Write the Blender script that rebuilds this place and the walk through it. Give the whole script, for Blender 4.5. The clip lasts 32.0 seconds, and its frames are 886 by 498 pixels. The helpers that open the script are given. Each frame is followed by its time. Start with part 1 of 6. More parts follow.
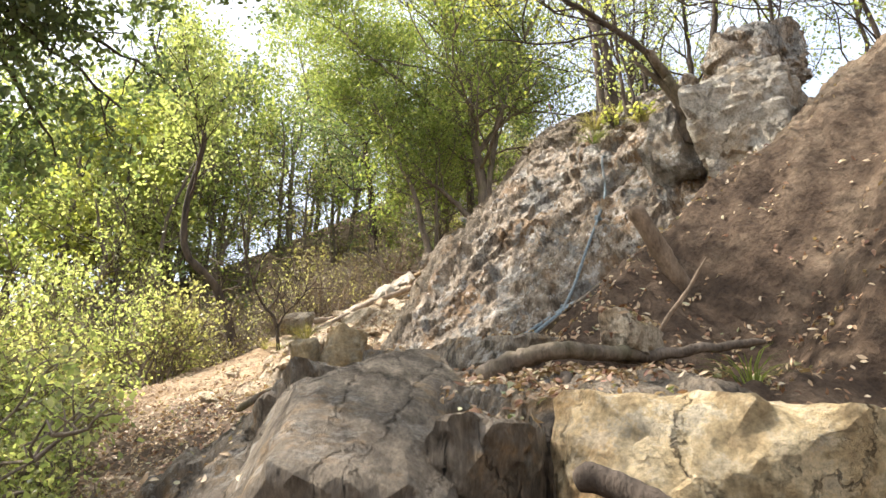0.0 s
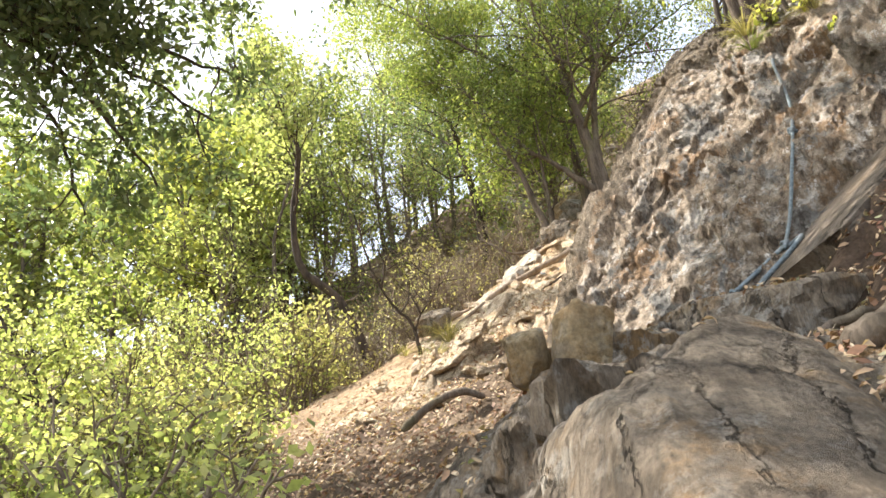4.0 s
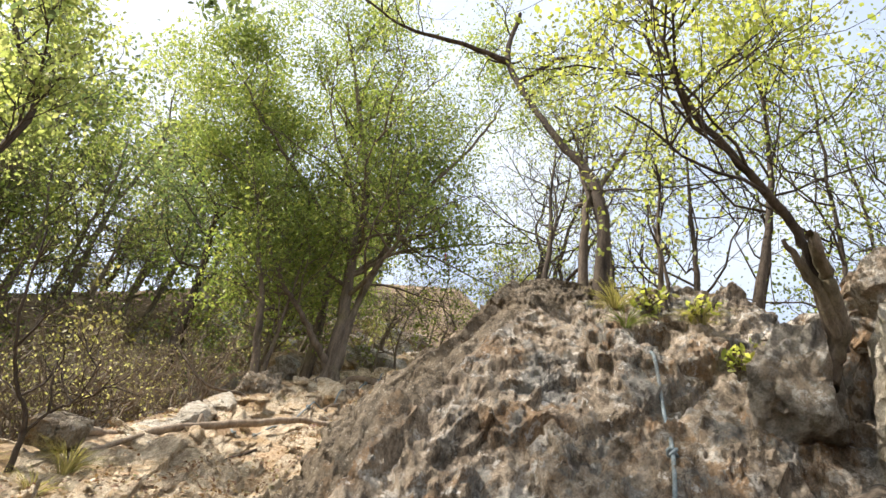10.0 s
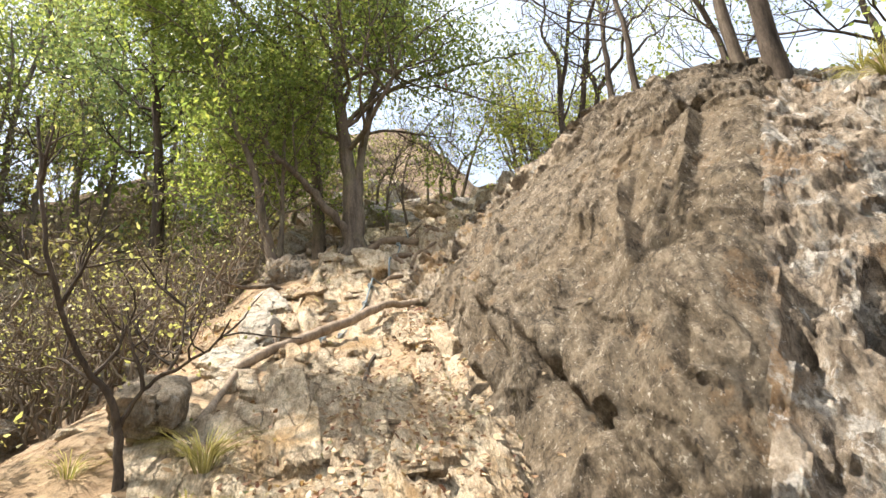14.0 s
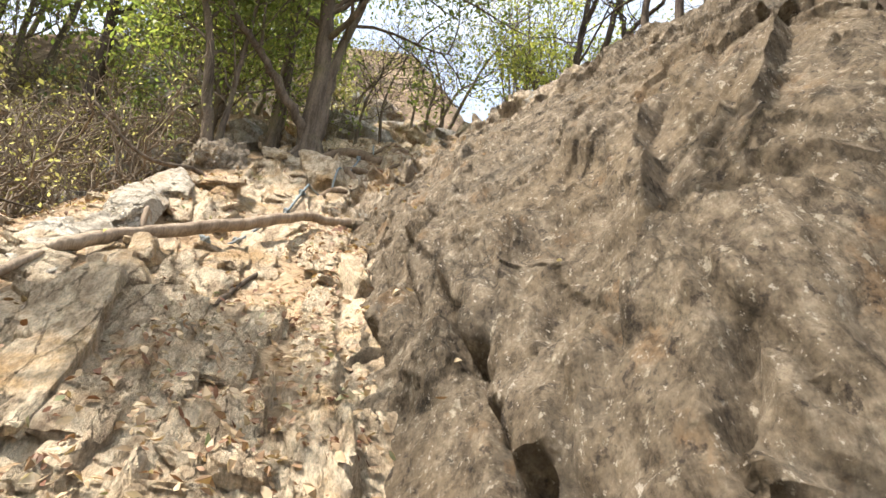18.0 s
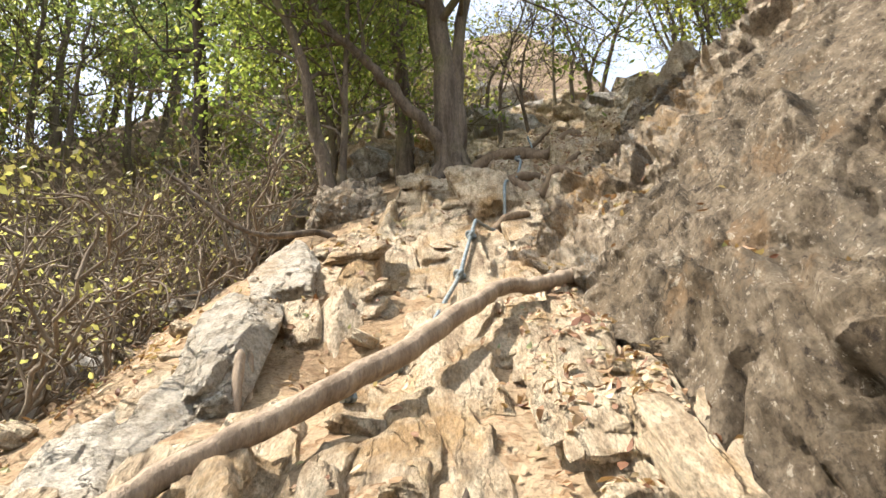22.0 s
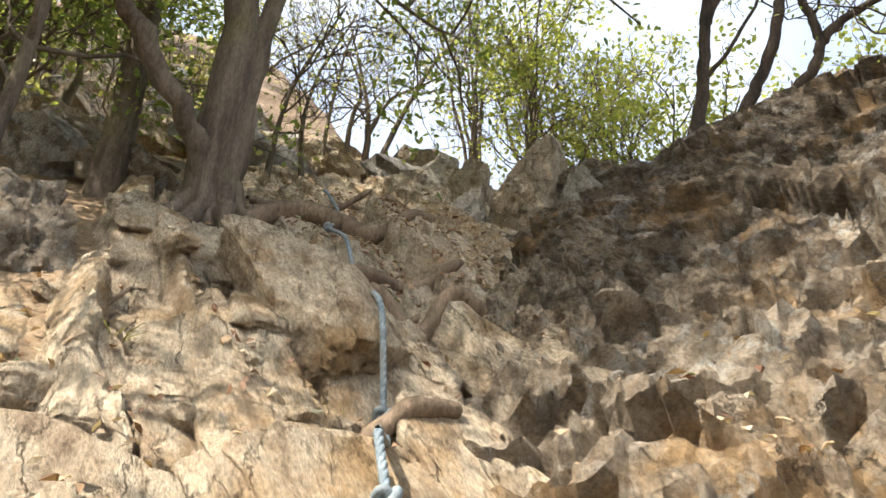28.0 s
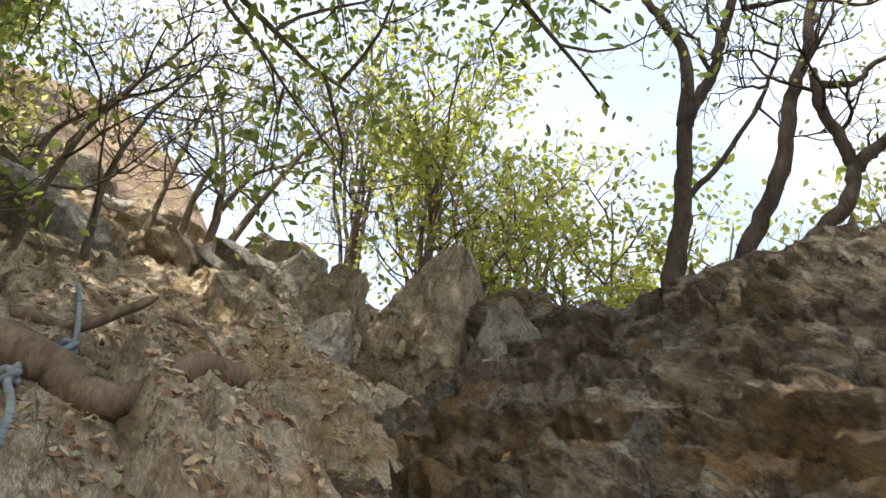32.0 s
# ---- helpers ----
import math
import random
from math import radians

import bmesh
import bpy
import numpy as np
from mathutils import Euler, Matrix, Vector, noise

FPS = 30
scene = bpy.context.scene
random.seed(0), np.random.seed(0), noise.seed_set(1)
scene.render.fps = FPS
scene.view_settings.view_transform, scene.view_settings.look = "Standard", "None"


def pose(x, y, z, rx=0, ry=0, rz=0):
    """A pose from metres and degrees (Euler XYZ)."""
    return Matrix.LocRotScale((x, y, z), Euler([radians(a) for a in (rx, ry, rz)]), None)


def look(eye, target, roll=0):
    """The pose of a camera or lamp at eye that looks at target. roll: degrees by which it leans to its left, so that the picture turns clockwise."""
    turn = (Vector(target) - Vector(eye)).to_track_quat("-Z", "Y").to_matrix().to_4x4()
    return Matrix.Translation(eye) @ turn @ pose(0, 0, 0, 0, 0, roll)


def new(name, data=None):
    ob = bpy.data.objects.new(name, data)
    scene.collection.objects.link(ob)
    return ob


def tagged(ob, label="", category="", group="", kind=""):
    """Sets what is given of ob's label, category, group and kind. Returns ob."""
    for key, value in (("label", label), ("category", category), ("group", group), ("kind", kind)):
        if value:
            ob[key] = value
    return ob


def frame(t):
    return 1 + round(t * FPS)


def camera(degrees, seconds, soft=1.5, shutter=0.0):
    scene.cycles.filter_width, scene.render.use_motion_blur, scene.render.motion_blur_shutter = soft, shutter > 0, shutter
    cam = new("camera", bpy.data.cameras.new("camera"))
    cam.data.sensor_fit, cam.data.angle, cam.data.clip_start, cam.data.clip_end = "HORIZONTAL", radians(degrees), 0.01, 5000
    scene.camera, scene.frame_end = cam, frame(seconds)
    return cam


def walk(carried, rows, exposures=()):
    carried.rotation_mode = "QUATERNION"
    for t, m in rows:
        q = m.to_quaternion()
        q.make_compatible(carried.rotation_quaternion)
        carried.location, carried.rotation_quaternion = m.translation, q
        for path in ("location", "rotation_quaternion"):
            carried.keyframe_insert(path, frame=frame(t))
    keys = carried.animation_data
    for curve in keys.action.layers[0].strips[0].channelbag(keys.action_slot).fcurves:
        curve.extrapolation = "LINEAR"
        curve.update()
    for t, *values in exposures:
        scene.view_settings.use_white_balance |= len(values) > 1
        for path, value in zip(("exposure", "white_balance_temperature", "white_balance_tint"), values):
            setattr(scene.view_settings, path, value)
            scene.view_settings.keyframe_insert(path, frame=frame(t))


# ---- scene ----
cam = camera(64.7, 32.0)
PATH = [
    (0, (0.389, -1.724, 0.805), (0.826, 0.035, 1.65), -0.8),
    (0.5, (0.314, -1.625, 0.834), (0.75, 0.092, 1.764), -0.8),
    (1, (0.272, -1.537, 0.867), (0.692, 0.152, 1.852), 0.2),
    (1.5, (0.225, -1.441, 0.862), (0.633, 0.252, 1.845), -0.7),
    (2, (0.219, -1.358, 0.839), (0.562, 0.369, 1.789), -1.4),
    (2.5, (0.275, -1.194, 0.866), (0.576, 0.56, 1.779), -3.8),
    (3, (0.298, -1.078, 0.995), (0.575, 0.699, 1.869), -7.6),
    (3.5, (0.2, -0.987, 1.034), (0.41, 0.801, 1.904), -7.3),
    (5.5, (0.0, 0.0, 1.5), (0.095, 1.879, 2.177), -8.5),
    (6, (-0.022, 0.108, 1.559), (0.488, 1.903, 2.278), -8.0),
    (6.5, (0.012, 0.192, 1.585), (0.735, 1.918, 2.293), -7.9),
    (7, (0.02, 0.172, 1.641), (0.788, 1.816, 2.482), -4.5),
    (7.5, (0.042, 0.137, 1.69), (0.861, 1.709, 2.616), 1.8),
    (8, (0.031, 0.093, 1.723), (0.894, 1.584, 2.741), 3.5),
    (8.5, (0.026, 0.251, 1.685), (0.93, 1.693, 2.736), 3.9),
    (9, (0.06, 0.807, 1.82), (0.991, 2.199, 2.915), 4.3),
    (9.5, (-0.005, 1.016, 2.003), (0.784, 2.403, 3.209), 11.5),
    (10, (0.035, 0.965, 1.963), (0.856, 2.311, 3.193), 10.9),
    (10.5, (0.049, 1.032, 1.953), (0.912, 2.367, 3.165), 7.4),
    (11, (-0.135, 1.485, 2.049), (0.742, 2.769, 3.307), -1.0),
    (11.5, (-0.094, 1.762, 2.338), (0.908, 3.075, 3.465), -2.6),
    (12, (-0.185, 2.089, 2.552), (0.95, 3.428, 3.51), -3.2),
    (12.5, (-0.37, 2.305, 2.641), (0.764, 3.657, 3.583), -5.6),
    (13, (-0.502, 2.549, 2.781), (0.63, 3.907, 3.716), -3.0),
    (13.5, (-0.509, 2.84, 2.728), (0.624, 4.207, 3.648), -3.8),
    (14, (-0.437, 3.127, 2.807), (0.701, 4.534, 3.658), -4.5),
    (14.5, (-0.43, 3.355, 2.971), (0.764, 4.668, 3.893), -2.1),
    (16.5, (0.151, 3.448, 3.117), (1.236, 4.945, 3.881), -0.5),
    (17, (0.316, 3.78, 3.103), (1.411, 5.263, 3.88), 3.3),
    (17.5, (0.376, 4.021, 3.312), (1.517, 5.48, 4.067), 12.4),
    (18, (0.657, 4.007, 3.267), (1.885, 5.418, 3.974), 7.8),
    (18.5, (0.826, 4.196, 3.603), (2.008, 5.694, 4.203), -2.0),
    (19, (0.783, 4.487, 3.732), (1.842, 6.067, 4.353), -3.6),
    (19.5, (0.988, 4.735, 3.682), (1.975, 6.345, 4.339), -3.6),
    (20, (1.144, 5.069, 3.928), (2.074, 6.761, 4.449), -9.1),
    (20.5, (0.975, 5.347, 4.021), (1.802, 7.093, 4.539), -8.0),
    (21, (1.012, 5.474, 4.063), (1.902, 7.168, 4.644), -1.7),
    (21.5, (1.349, 5.638, 4.092), (2.36, 7.227, 4.764), -0.5),
    (22, (1.454, 5.919, 4.406), (2.353, 7.582, 5.058), -1.7),
    (22.5, (1.461, 6.403, 4.567), (2.351, 8.018, 5.34), -5.3),
    (23, (1.659, 6.48, 4.68), (2.774, 7.959, 5.433), -2.2),
    (23.5, (1.917, 6.644, 4.898), (3.056, 8.146, 5.565), -3.6),
    (24, (1.918, 6.84, 5.018), (2.92, 8.433, 5.695), -3.0),
    (24.5, (2.068, 7.077, 5.003), (3.064, 8.647, 5.738), -3.3),
    (25, (2.213, 7.214, 5.178), (3.214, 8.803, 5.867), -4.9),
    (25.5, (2.165, 7.439, 5.268), (3.162, 8.986, 6.053), 1.7),
    (26.5, (2.258, 8.037, 5.629), (3.486, 9.375, 6.41), 1.9),
    (27.0, (2.305, 8.38, 5.765), (3.65, 9.58, 6.54), 2.0),
    (27.5, (2.352, 8.636, 5.73), (3.809, 9.764, 6.507), 2.1),
    (28, (2.304, 8.572, 5.826), (3.858, 9.551, 6.618), 4.1),
    (28.5, (2.465, 8.589, 5.89), (3.988, 9.562, 6.747), 3.2),
    (29, (2.511, 8.698, 5.891), (3.966, 9.75, 6.771), 1.5),
    (29.5, (2.567, 8.937, 5.972), (3.88, 9.873, 7.155), 4.0),
    (30, (2.714, 9.073, 6.372), (4.103, 9.855, 7.579), 5.5),
    (30.5, (2.961, 8.986, 6.402), (4.412, 9.621, 7.622), 5.8),
    (31, (3.305, 8.991, 6.694), (4.864, 9.556, 7.812), 4.4),
    (31.5, (3.613, 9.216, 6.733), (5.179, 9.78, 7.843), 5.0),
    (32, (3.871, 9.428, 6.952), (5.438, 10.05, 8.028), 6.2),
]
walk(cam, [(t, look(eye, target, roll)) for t, eye, target, roll in PATH], exposures=((0, 1.63), (3, 1.7), (6, 1.84), (8, 1.6), (10, 1.25), (12, 1.4), (14, 1.58), (20, 1.62), (25, 1.58), (28, 1.6), (30, 1.35), (31, 1.15), (32, 1.58)))

# ---- world, sun ----
SUN = Vector((-0.48, 0.31, 0.82)).normalized()
world = bpy.data.worlds.new("sky")
scene.world = world
world.use_nodes = True
wn = world.node_tree
sky = wn.nodes.new("ShaderNodeTexSky")
sky.sky_type = "NISHITA"
sky.sun_disc = False
sky.sun_elevation = math.asin(SUN.z)
sky.sun_rotation = math.atan2(SUN.x, SUN.y)
sky.air_density, sky.dust_density, sky.ozone_density = 1.0, 4.0, 1.0
bgn = wn.nodes["Background"]
bgn.inputs["Strength"].default_value = 0.15
# thin high cloud
way = wn.nodes.new("ShaderNodeTexCoord")
veil = wn.nodes.new("ShaderNodeTexNoise")
veil.inputs["Scale"].default_value, veil.inputs["Detail"].default_value, veil.inputs["Distortion"].default_value = 2.6, 7.0, 0.6
wn.links.new(way.outputs["Generated"], veil.inputs["Vector"])
thick = wn.nodes.new("ShaderNodeMapRange")
thick.inputs["From Min"].default_value, thick.inputs["From Max"].default_value = 0.38, 0.62
thick.inputs["To Min"].default_value, thick.inputs["To Max"].default_value = 0.45, 0.9
wn.links.new(veil.outputs[0], thick.inputs["Value"])
hazy = wn.nodes.new("ShaderNodeMix")
hazy.data_type = "RGBA"
hazy.inputs[7].default_value = (3.1, 3.35, 3.65, 1)
wn.links.new(thick.outputs[0], hazy.inputs[0])
wn.links.new(sky.outputs[0], hazy.inputs[6])
wn.links.new(hazy.outputs[2], bgn.inputs[0])
sun_data = bpy.data.lights.new("sun", "SUN")
sun_data.energy, sun_data.angle, sun_data.color = 3.9, radians(0.6), (1.0, 0.93, 0.84)
sun = new("sun", sun_data)
sun.matrix_world = look(SUN * 60, (0, 0, 0))
scene.view_settings.exposure = 1.4


# ---- noise in arrays ----
def hash01(i, j, k, seed):
    h = (i.astype(np.int64) * 374761393 + j.astype(np.int64) * 668265263 + k.astype(np.int64) * 2147483647 + seed * 974634777) & 0xFFFFFFFF
    h = ((h ^ (h >> 13)) * 1274126177) & 0xFFFFFFFF
    h = ((h ^ (h >> 15)) * 2246822519) & 0xFFFFFFFF
    return ((h ^ (h >> 16)) & 0xFFFFFF) / float(0xFFFFFF)


def vnoise(p, seed=0):
    """Smooth value noise in -1..1 for an array of places."""
    q = np.floor(p)
    f = p - q
    f = f * f * f * (f * (f * 6 - 15) + 10)
    i, j, k = q[:, 0], q[:, 1], q[:, 2]
    out = 0
    for a in (0, 1):
        for b in (0, 1):
            for c in (0, 1):
                w = (f[:, 0] if a else 1 - f[:, 0]) * (f[:, 1] if b else 1 - f[:, 1]) * (f[:, 2] if c else 1 - f[:, 2])
                out = out + w * hash01(i + a, j + b, k + c, seed)
    return out * 2 - 1


def fbm(p, octaves=4, seed=0, gain=0.5):
    out, amp, tot = 0, 1.0, 0.0
    for n in range(octaves):
        out = out + amp * vnoise(p * (2.03**n) + 17.3 * n, seed + n)
        tot += amp
        amp *= gain
    return out / tot


def facet(p, seed=0, tilt=0.7):
    """Flat, tilted chips: each scattered cell has its own height and slope. About -1..1."""
    q = np.floor(p)
    d1 = np.full(len(p), 9.0)
    out = np.zeros(len(p))
    for a in (-1, 0, 1):
        for b in (-1, 0, 1):
            for c in (-1, 0, 1):
                g = q + (a, b, c)
                whole = (hash01(g[:, 0], g[:, 1], g[:, 2], seed) * 0xFFFFFF).astype(np.int64)
                h = [((whole * m) >> 7 & 0xFFFF) / 65535.0 for m in (40503, 30011, 51787, 22271, 61169, 35801, 47303)]
                off = g + np.stack(h[:3], 1) - p
                d = (off * off).sum(1)
                near = d < d1
                val = (h[3] - 0.5) * 1.2 - tilt * (off[:, 0] * (h[4] - 0.5) + off[:, 1] * (h[5] - 0.5) + off[:, 2] * (h[6] - 0.5)) * 2
                out = np.where(near, val, out)
                d1 = np.minimum(d1, d)
    return out


def sstep(a, b, x):
    t = np.clip((x - a) / (b - a), 0, 1)
    return t * t * (3 - 2 * t)


def smax(a, b, k):
    return 0.5 * (a + b + np.sqrt((a - b) ** 2 + k * k))


def smin(a, b, k):
    return 0.5 * (a + b - np.sqrt((a - b) ** 2 + k * k))


def raw_mesh(name, verts, faces, mat, smooth=True):
    """A mesh from arrays: verts n x 3, faces m x 3 or m x 4."""
    verts, faces = np.asarray(verts, np.float32), np.asarray(faces, np.int32)
    me = bpy.data.meshes.new(name)
    n, k = faces.shape
    me.vertices.add(len(verts))
    me.vertices.foreach_set("co", verts.ravel())
    me.loops.add(n * k)
    me.loops.foreach_set("vertex_index", faces.ravel())
    me.polygons.add(n)
    me.polygons.foreach_set("loop_start", np.arange(n, dtype=np.int32) * k)
    me.polygons.foreach_set("use_smooth", np.full(n, smooth))
    me.update(calc_edges=True)
    if mat:
        me.materials.append(mat)
    return me


def part(name, me, parent, label=""):
    ob = new(name, me)
    ob.parent = parent
    if label:
        tagged(ob, label)
    return ob


# ---- tubes and smooth lines ----
RINGS = {}


def ring(sides, n):
    if (sides, n) not in RINGS:
        a = np.linspace(0, 2 * np.pi, sides, endpoint=False)
        i = np.arange(n * sides).reshape(n, sides)
        j = np.roll(i, -1, axis=1)
        RINGS[sides, n] = (np.cos(a)[None, :, None], np.sin(a)[None, :, None], np.stack([i[:-1].ravel(), j[:-1].ravel(), j[1:].ravel(), i[1:].ravel()], 1))
    return RINGS[sides, n]


def tube(pts, radii, sides=7):
    pts = np.asarray(pts, float)
    tan = np.empty_like(pts)
    tan[1:-1], tan[0], tan[-1] = pts[2:] - pts[:-2], pts[1] - pts[0], pts[-1] - pts[-2]
    way = pts[-1] - pts[0]
    k = int(np.argmin(np.abs(way)))
    ref = np.zeros(3)
    ref[k] = 1.0
    u = np.stack([tan[:, 1] * ref[2] - tan[:, 2] * ref[1], tan[:, 2] * ref[0] - tan[:, 0] * ref[2], tan[:, 0] * ref[1] - tan[:, 1] * ref[0]], 1)
    u /= np.sqrt((u * u).sum(1))[:, None] + 1e-9
    v = np.stack([tan[:, 1] * u[:, 2] - tan[:, 2] * u[:, 1], tan[:, 2] * u[:, 0] - tan[:, 0] * u[:, 2], tan[:, 0] * u[:, 1] - tan[:, 1] * u[:, 0]], 1)
    v /= np.sqrt((v * v).sum(1))[:, None] + 1e-9
    c, s, f = ring(sides, len(pts))
    r = np.asarray(radii)[:, None, None]
    return (pts[:, None] + r * (c * u[:, None] + s * v[:, None])).reshape(-1, 3), f


def spline(pts, per=5):
    """A smooth line through the points."""
    p = np.asarray(pts, float)
    p = np.vstack([2 * p[0] - p[1], p, 2 * p[-1] - p[-2]])
    out = []
    for k in range(1, len(p) - 2):
        for s in np.arange(per) / per:
            a, b, c, d = p[k - 1], p[k], p[k + 1], p[k + 2]
            out.append(0.5 * (2 * b + (c - a) * s + (2 * a - 5 * b + 4 * c - d) * s * s + (3 * b - a - 3 * c + d) * s**3))
    out.append(p[-2])
    return np.array(out)


# ---- materials ----
def material(name):
    m = bpy.data.materials.new(name)
    m.use_nodes = True
    t = m.node_tree
    return m, t, t.nodes["Principled BSDF"]


def tex(t, scale, detail=6.0, rough=0.55, stretch=(1, 1, 1), turn=(0, 0, 0), kind="Noise"):
    """A noise in world metres, stretched along a turned frame."""
    co = t.nodes.new("ShaderNodeNewGeometry")
    mp = t.nodes.new("ShaderNodeMapping")
    mp.vector_type = "TEXTURE"
    mp.inputs["Scale"].default_value = [1 / a for a in stretch]
    mp.inputs["Rotation"].default_value = (radians(turn[0]), radians(turn[1]), -radians(turn[2]))
    t.links.new(co.outputs["Position"], mp.inputs["Vector"])
    n = t.nodes.new("ShaderNodeTex" + kind)
    n.inputs["Scale"].default_value = scale
    if "Detail" in n.inputs:
        n.inputs["Detail"].default_value, n.inputs["Roughness"].default_value = detail, rough
    t.links.new(mp.outputs[0], n.inputs["Vector"])
    return n


def ramp(t, source, stops):
    r = t.nodes.new("ShaderNodeValToRGB")
    e = r.color_ramp.elements
    while len(e) < len(stops):
        e.new(0.5)
    for el, (at, col) in zip(e, stops):
        el.position = at
        el.color = (*col, 1) if not isinstance(col, (int, float)) else (col, col, col, 1)
    t.links.new(source, r.inputs[0])
    return r.outputs[0]


def mix(t, fac, a, b, mode="MIX"):
    m = t.nodes.new("ShaderNodeMix")
    m.data_type, m.blend_type = "RGBA", mode
    for sock, v in ((0, fac), (6, a), (7, b)):
        if hasattr(v, "is_output"):
            t.links.new(v, m.inputs[sock])
        elif isinstance(v, (int, float)):
            m.inputs[sock].default_value = v
        else:
            m.inputs[sock].default_value = (*v, 1)
    return m.outputs[2]


def bump(t, bsdf, heights):
    """heights: (output, strength in metres) pairs, chained."""
    last = None
    for out, dist in heights:
        b = t.nodes.new("ShaderNodeBump")
        b.inputs["Distance"].default_value = dist
        b.inputs["Strength"].default_value = 1.0
        t.links.new(out, b.inputs["Height"])
        if last:
            t.links.new(last, b.inputs["Normal"])
        last = b.outputs[0]
    t.links.new(last, bsdf.inputs["Normal"])


def rock_material(name, dark, mid, light, lichen=0.0, ochre=0.0, grain=(1, 1, 1), turn=(0, 0, 0), relief=1.0, lich_col=(0.46, 0.46, 0.42), shade=0.6):
    m, t, b = material(name)
    big = tex(t, 0.9, 6, 0.65)
    fol = tex(t, 6.5, 12, 0.74, grain, turn)
    fine = tex(t, 55, 8, 0.75, grain, turn)
    col = ramp(t, fol.outputs[0], [(0.34, dark), (0.47, mid), (0.56, light), (0.66, mid), (0.75, light)])
    col = mix(t, ramp(t, big.outputs[0], [(0.42, 0.0), (0.62, shade)]), col, dark)
    if ochre:
        stain = tex(t, 1.9, 9, 0.68)
        col = mix(t, ramp(t, stain.outputs[0], [(0.52, 0.0), (0.63, ochre)]), col, (0.40, 0.235, 0.085))
    if lichen:
        spot = tex(t, 13, 7, 0.8)
        patch = tex(t, 1.6, 6, 0.65)
        f = mix(t, 1.0, ramp(t, spot.outputs[0], [(0.52, 0.0), (0.56, 1.0)]), ramp(t, patch.outputs[0], [(0.42, 0.0), (0.58, lichen)]), "MULTIPLY")
        col = mix(t, f, col, lich_col)
    crk = tex(t, 3.4, 0, 0, (grain[0], grain[1], grain[2]), turn, "Voronoi")
    crk.feature = "DISTANCE_TO_EDGE"
    warp = t.nodes.new("ShaderNodeVectorMath")
    warp.operation = "MULTIPLY_ADD"
    warp.inputs[1].default_value = (0.3, 0.3, 0.3)
    src = crk.inputs["Vector"].links[0].from_socket
    t.links.new(fol.outputs["Color"], warp.inputs[0])
    t.links.new(src, warp.inputs[2])
    t.links.new(warp.outputs[0], crk.inputs["Vector"])
    gap = ramp(t, crk.outputs["Distance"], [(0.0, 0.0), (0.035, 1.0)])
    gapmask = mix(t, ramp(t, big.outputs[0], [(0.4, 1.0), (0.55, 0.25)]), (1, 1, 1), gap)
    col = mix(t, 1.0, col, ramp(t, gapmask, [(0.0, 0.6), (1.0, 1.0)]), "MULTIPLY")
    col = mix(t, 1.0, col, ramp(t, fine.outputs[0], [(0.32, 0.5), (0.5, 1.0), (0.68, 1.4)]), "MULTIPLY")
    rnd = t.nodes.new("ShaderNodeObjectInfo")
    col = mix(t, 1.0, col, ramp(t, rnd.outputs["Random"], [(0.0, 0.85), (1.0, 1.12)]), "MULTIPLY")
    t.links.new(col, b.inputs["Base Color"])
    b.inputs["Roughness"].default_value = 0.85
    b.inputs["Specular IOR Level"].default_value = 0.25
    bump(t, b, [(fol.outputs[0], 0.07 * relief), (gapmask, 0.02 * relief), (fine.outputs[0], 0.014 * relief)])
    return m


STRIKE = 27.7  # the foliation runs this many degrees to the right of +y
M_TAN = rock_material("ochre_schist", (0.25, 0.175, 0.11), (0.53, 0.41, 0.275), (0.72, 0.60, 0.43), lichen=0.06, ochre=0.65, shade=0.15, grain=(2.0, 0.6, 1.4), turn=(33, 0, STRIKE))
M_GREY = rock_material("grey_rock", (0.17, 0.15, 0.125), (0.36, 0.325, 0.275), (0.54, 0.50, 0.44), lichen=0.8, ochre=0.25, grain=(2.0, 0.5, 1.2), turn=(33, 0, STRIKE), lich_col=(0.55, 0.54, 0.5))
M_PALE = rock_material("pale_rock", (0.24, 0.20, 0.15), (0.54, 0.47, 0.37), (0.72, 0.65, 0.54), lichen=0.35, ochre=0.4, shade=0.35)
M_STEP = rock_material("step_rock", (0.10, 0.078, 0.056), (0.22, 0.175, 0.125), (0.34, 0.275, 0.20), lichen=0.5, ochre=0.7, grain=(1.6, 0.9, 0.5), turn=(0, 0, 20), lich_col=(0.5, 0.48, 0.43))
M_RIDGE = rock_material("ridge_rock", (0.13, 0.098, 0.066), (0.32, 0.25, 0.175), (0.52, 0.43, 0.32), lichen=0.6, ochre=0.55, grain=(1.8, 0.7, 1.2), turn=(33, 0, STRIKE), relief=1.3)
# darker than the ridge rock: partly browner stone, partly tree shade in the colour
M_SHADED_CREST = rock_material("shaded_crest_rock", (0.075, 0.056, 0.038), (0.205, 0.155, 0.105), (0.40, 0.32, 0.225), lichen=0.5, ochre=0.6, grain=(1.2, 1.0, 2.6), turn=(33, 0, STRIKE), relief=1.0)
M_SMOOTH = rock_material("smooth_grey_slab", (0.075, 0.06, 0.045), (0.12, 0.095, 0.07), (0.17, 0.135, 0.10), lichen=0.1, ochre=0.1, relief=0.35)
M_YEL = rock_material("yellow_boulder", (0.25, 0.175, 0.09), (0.47, 0.355, 0.195), (0.62, 0.50, 0.31), lichen=0.3, ochre=0.6, shade=0.4)


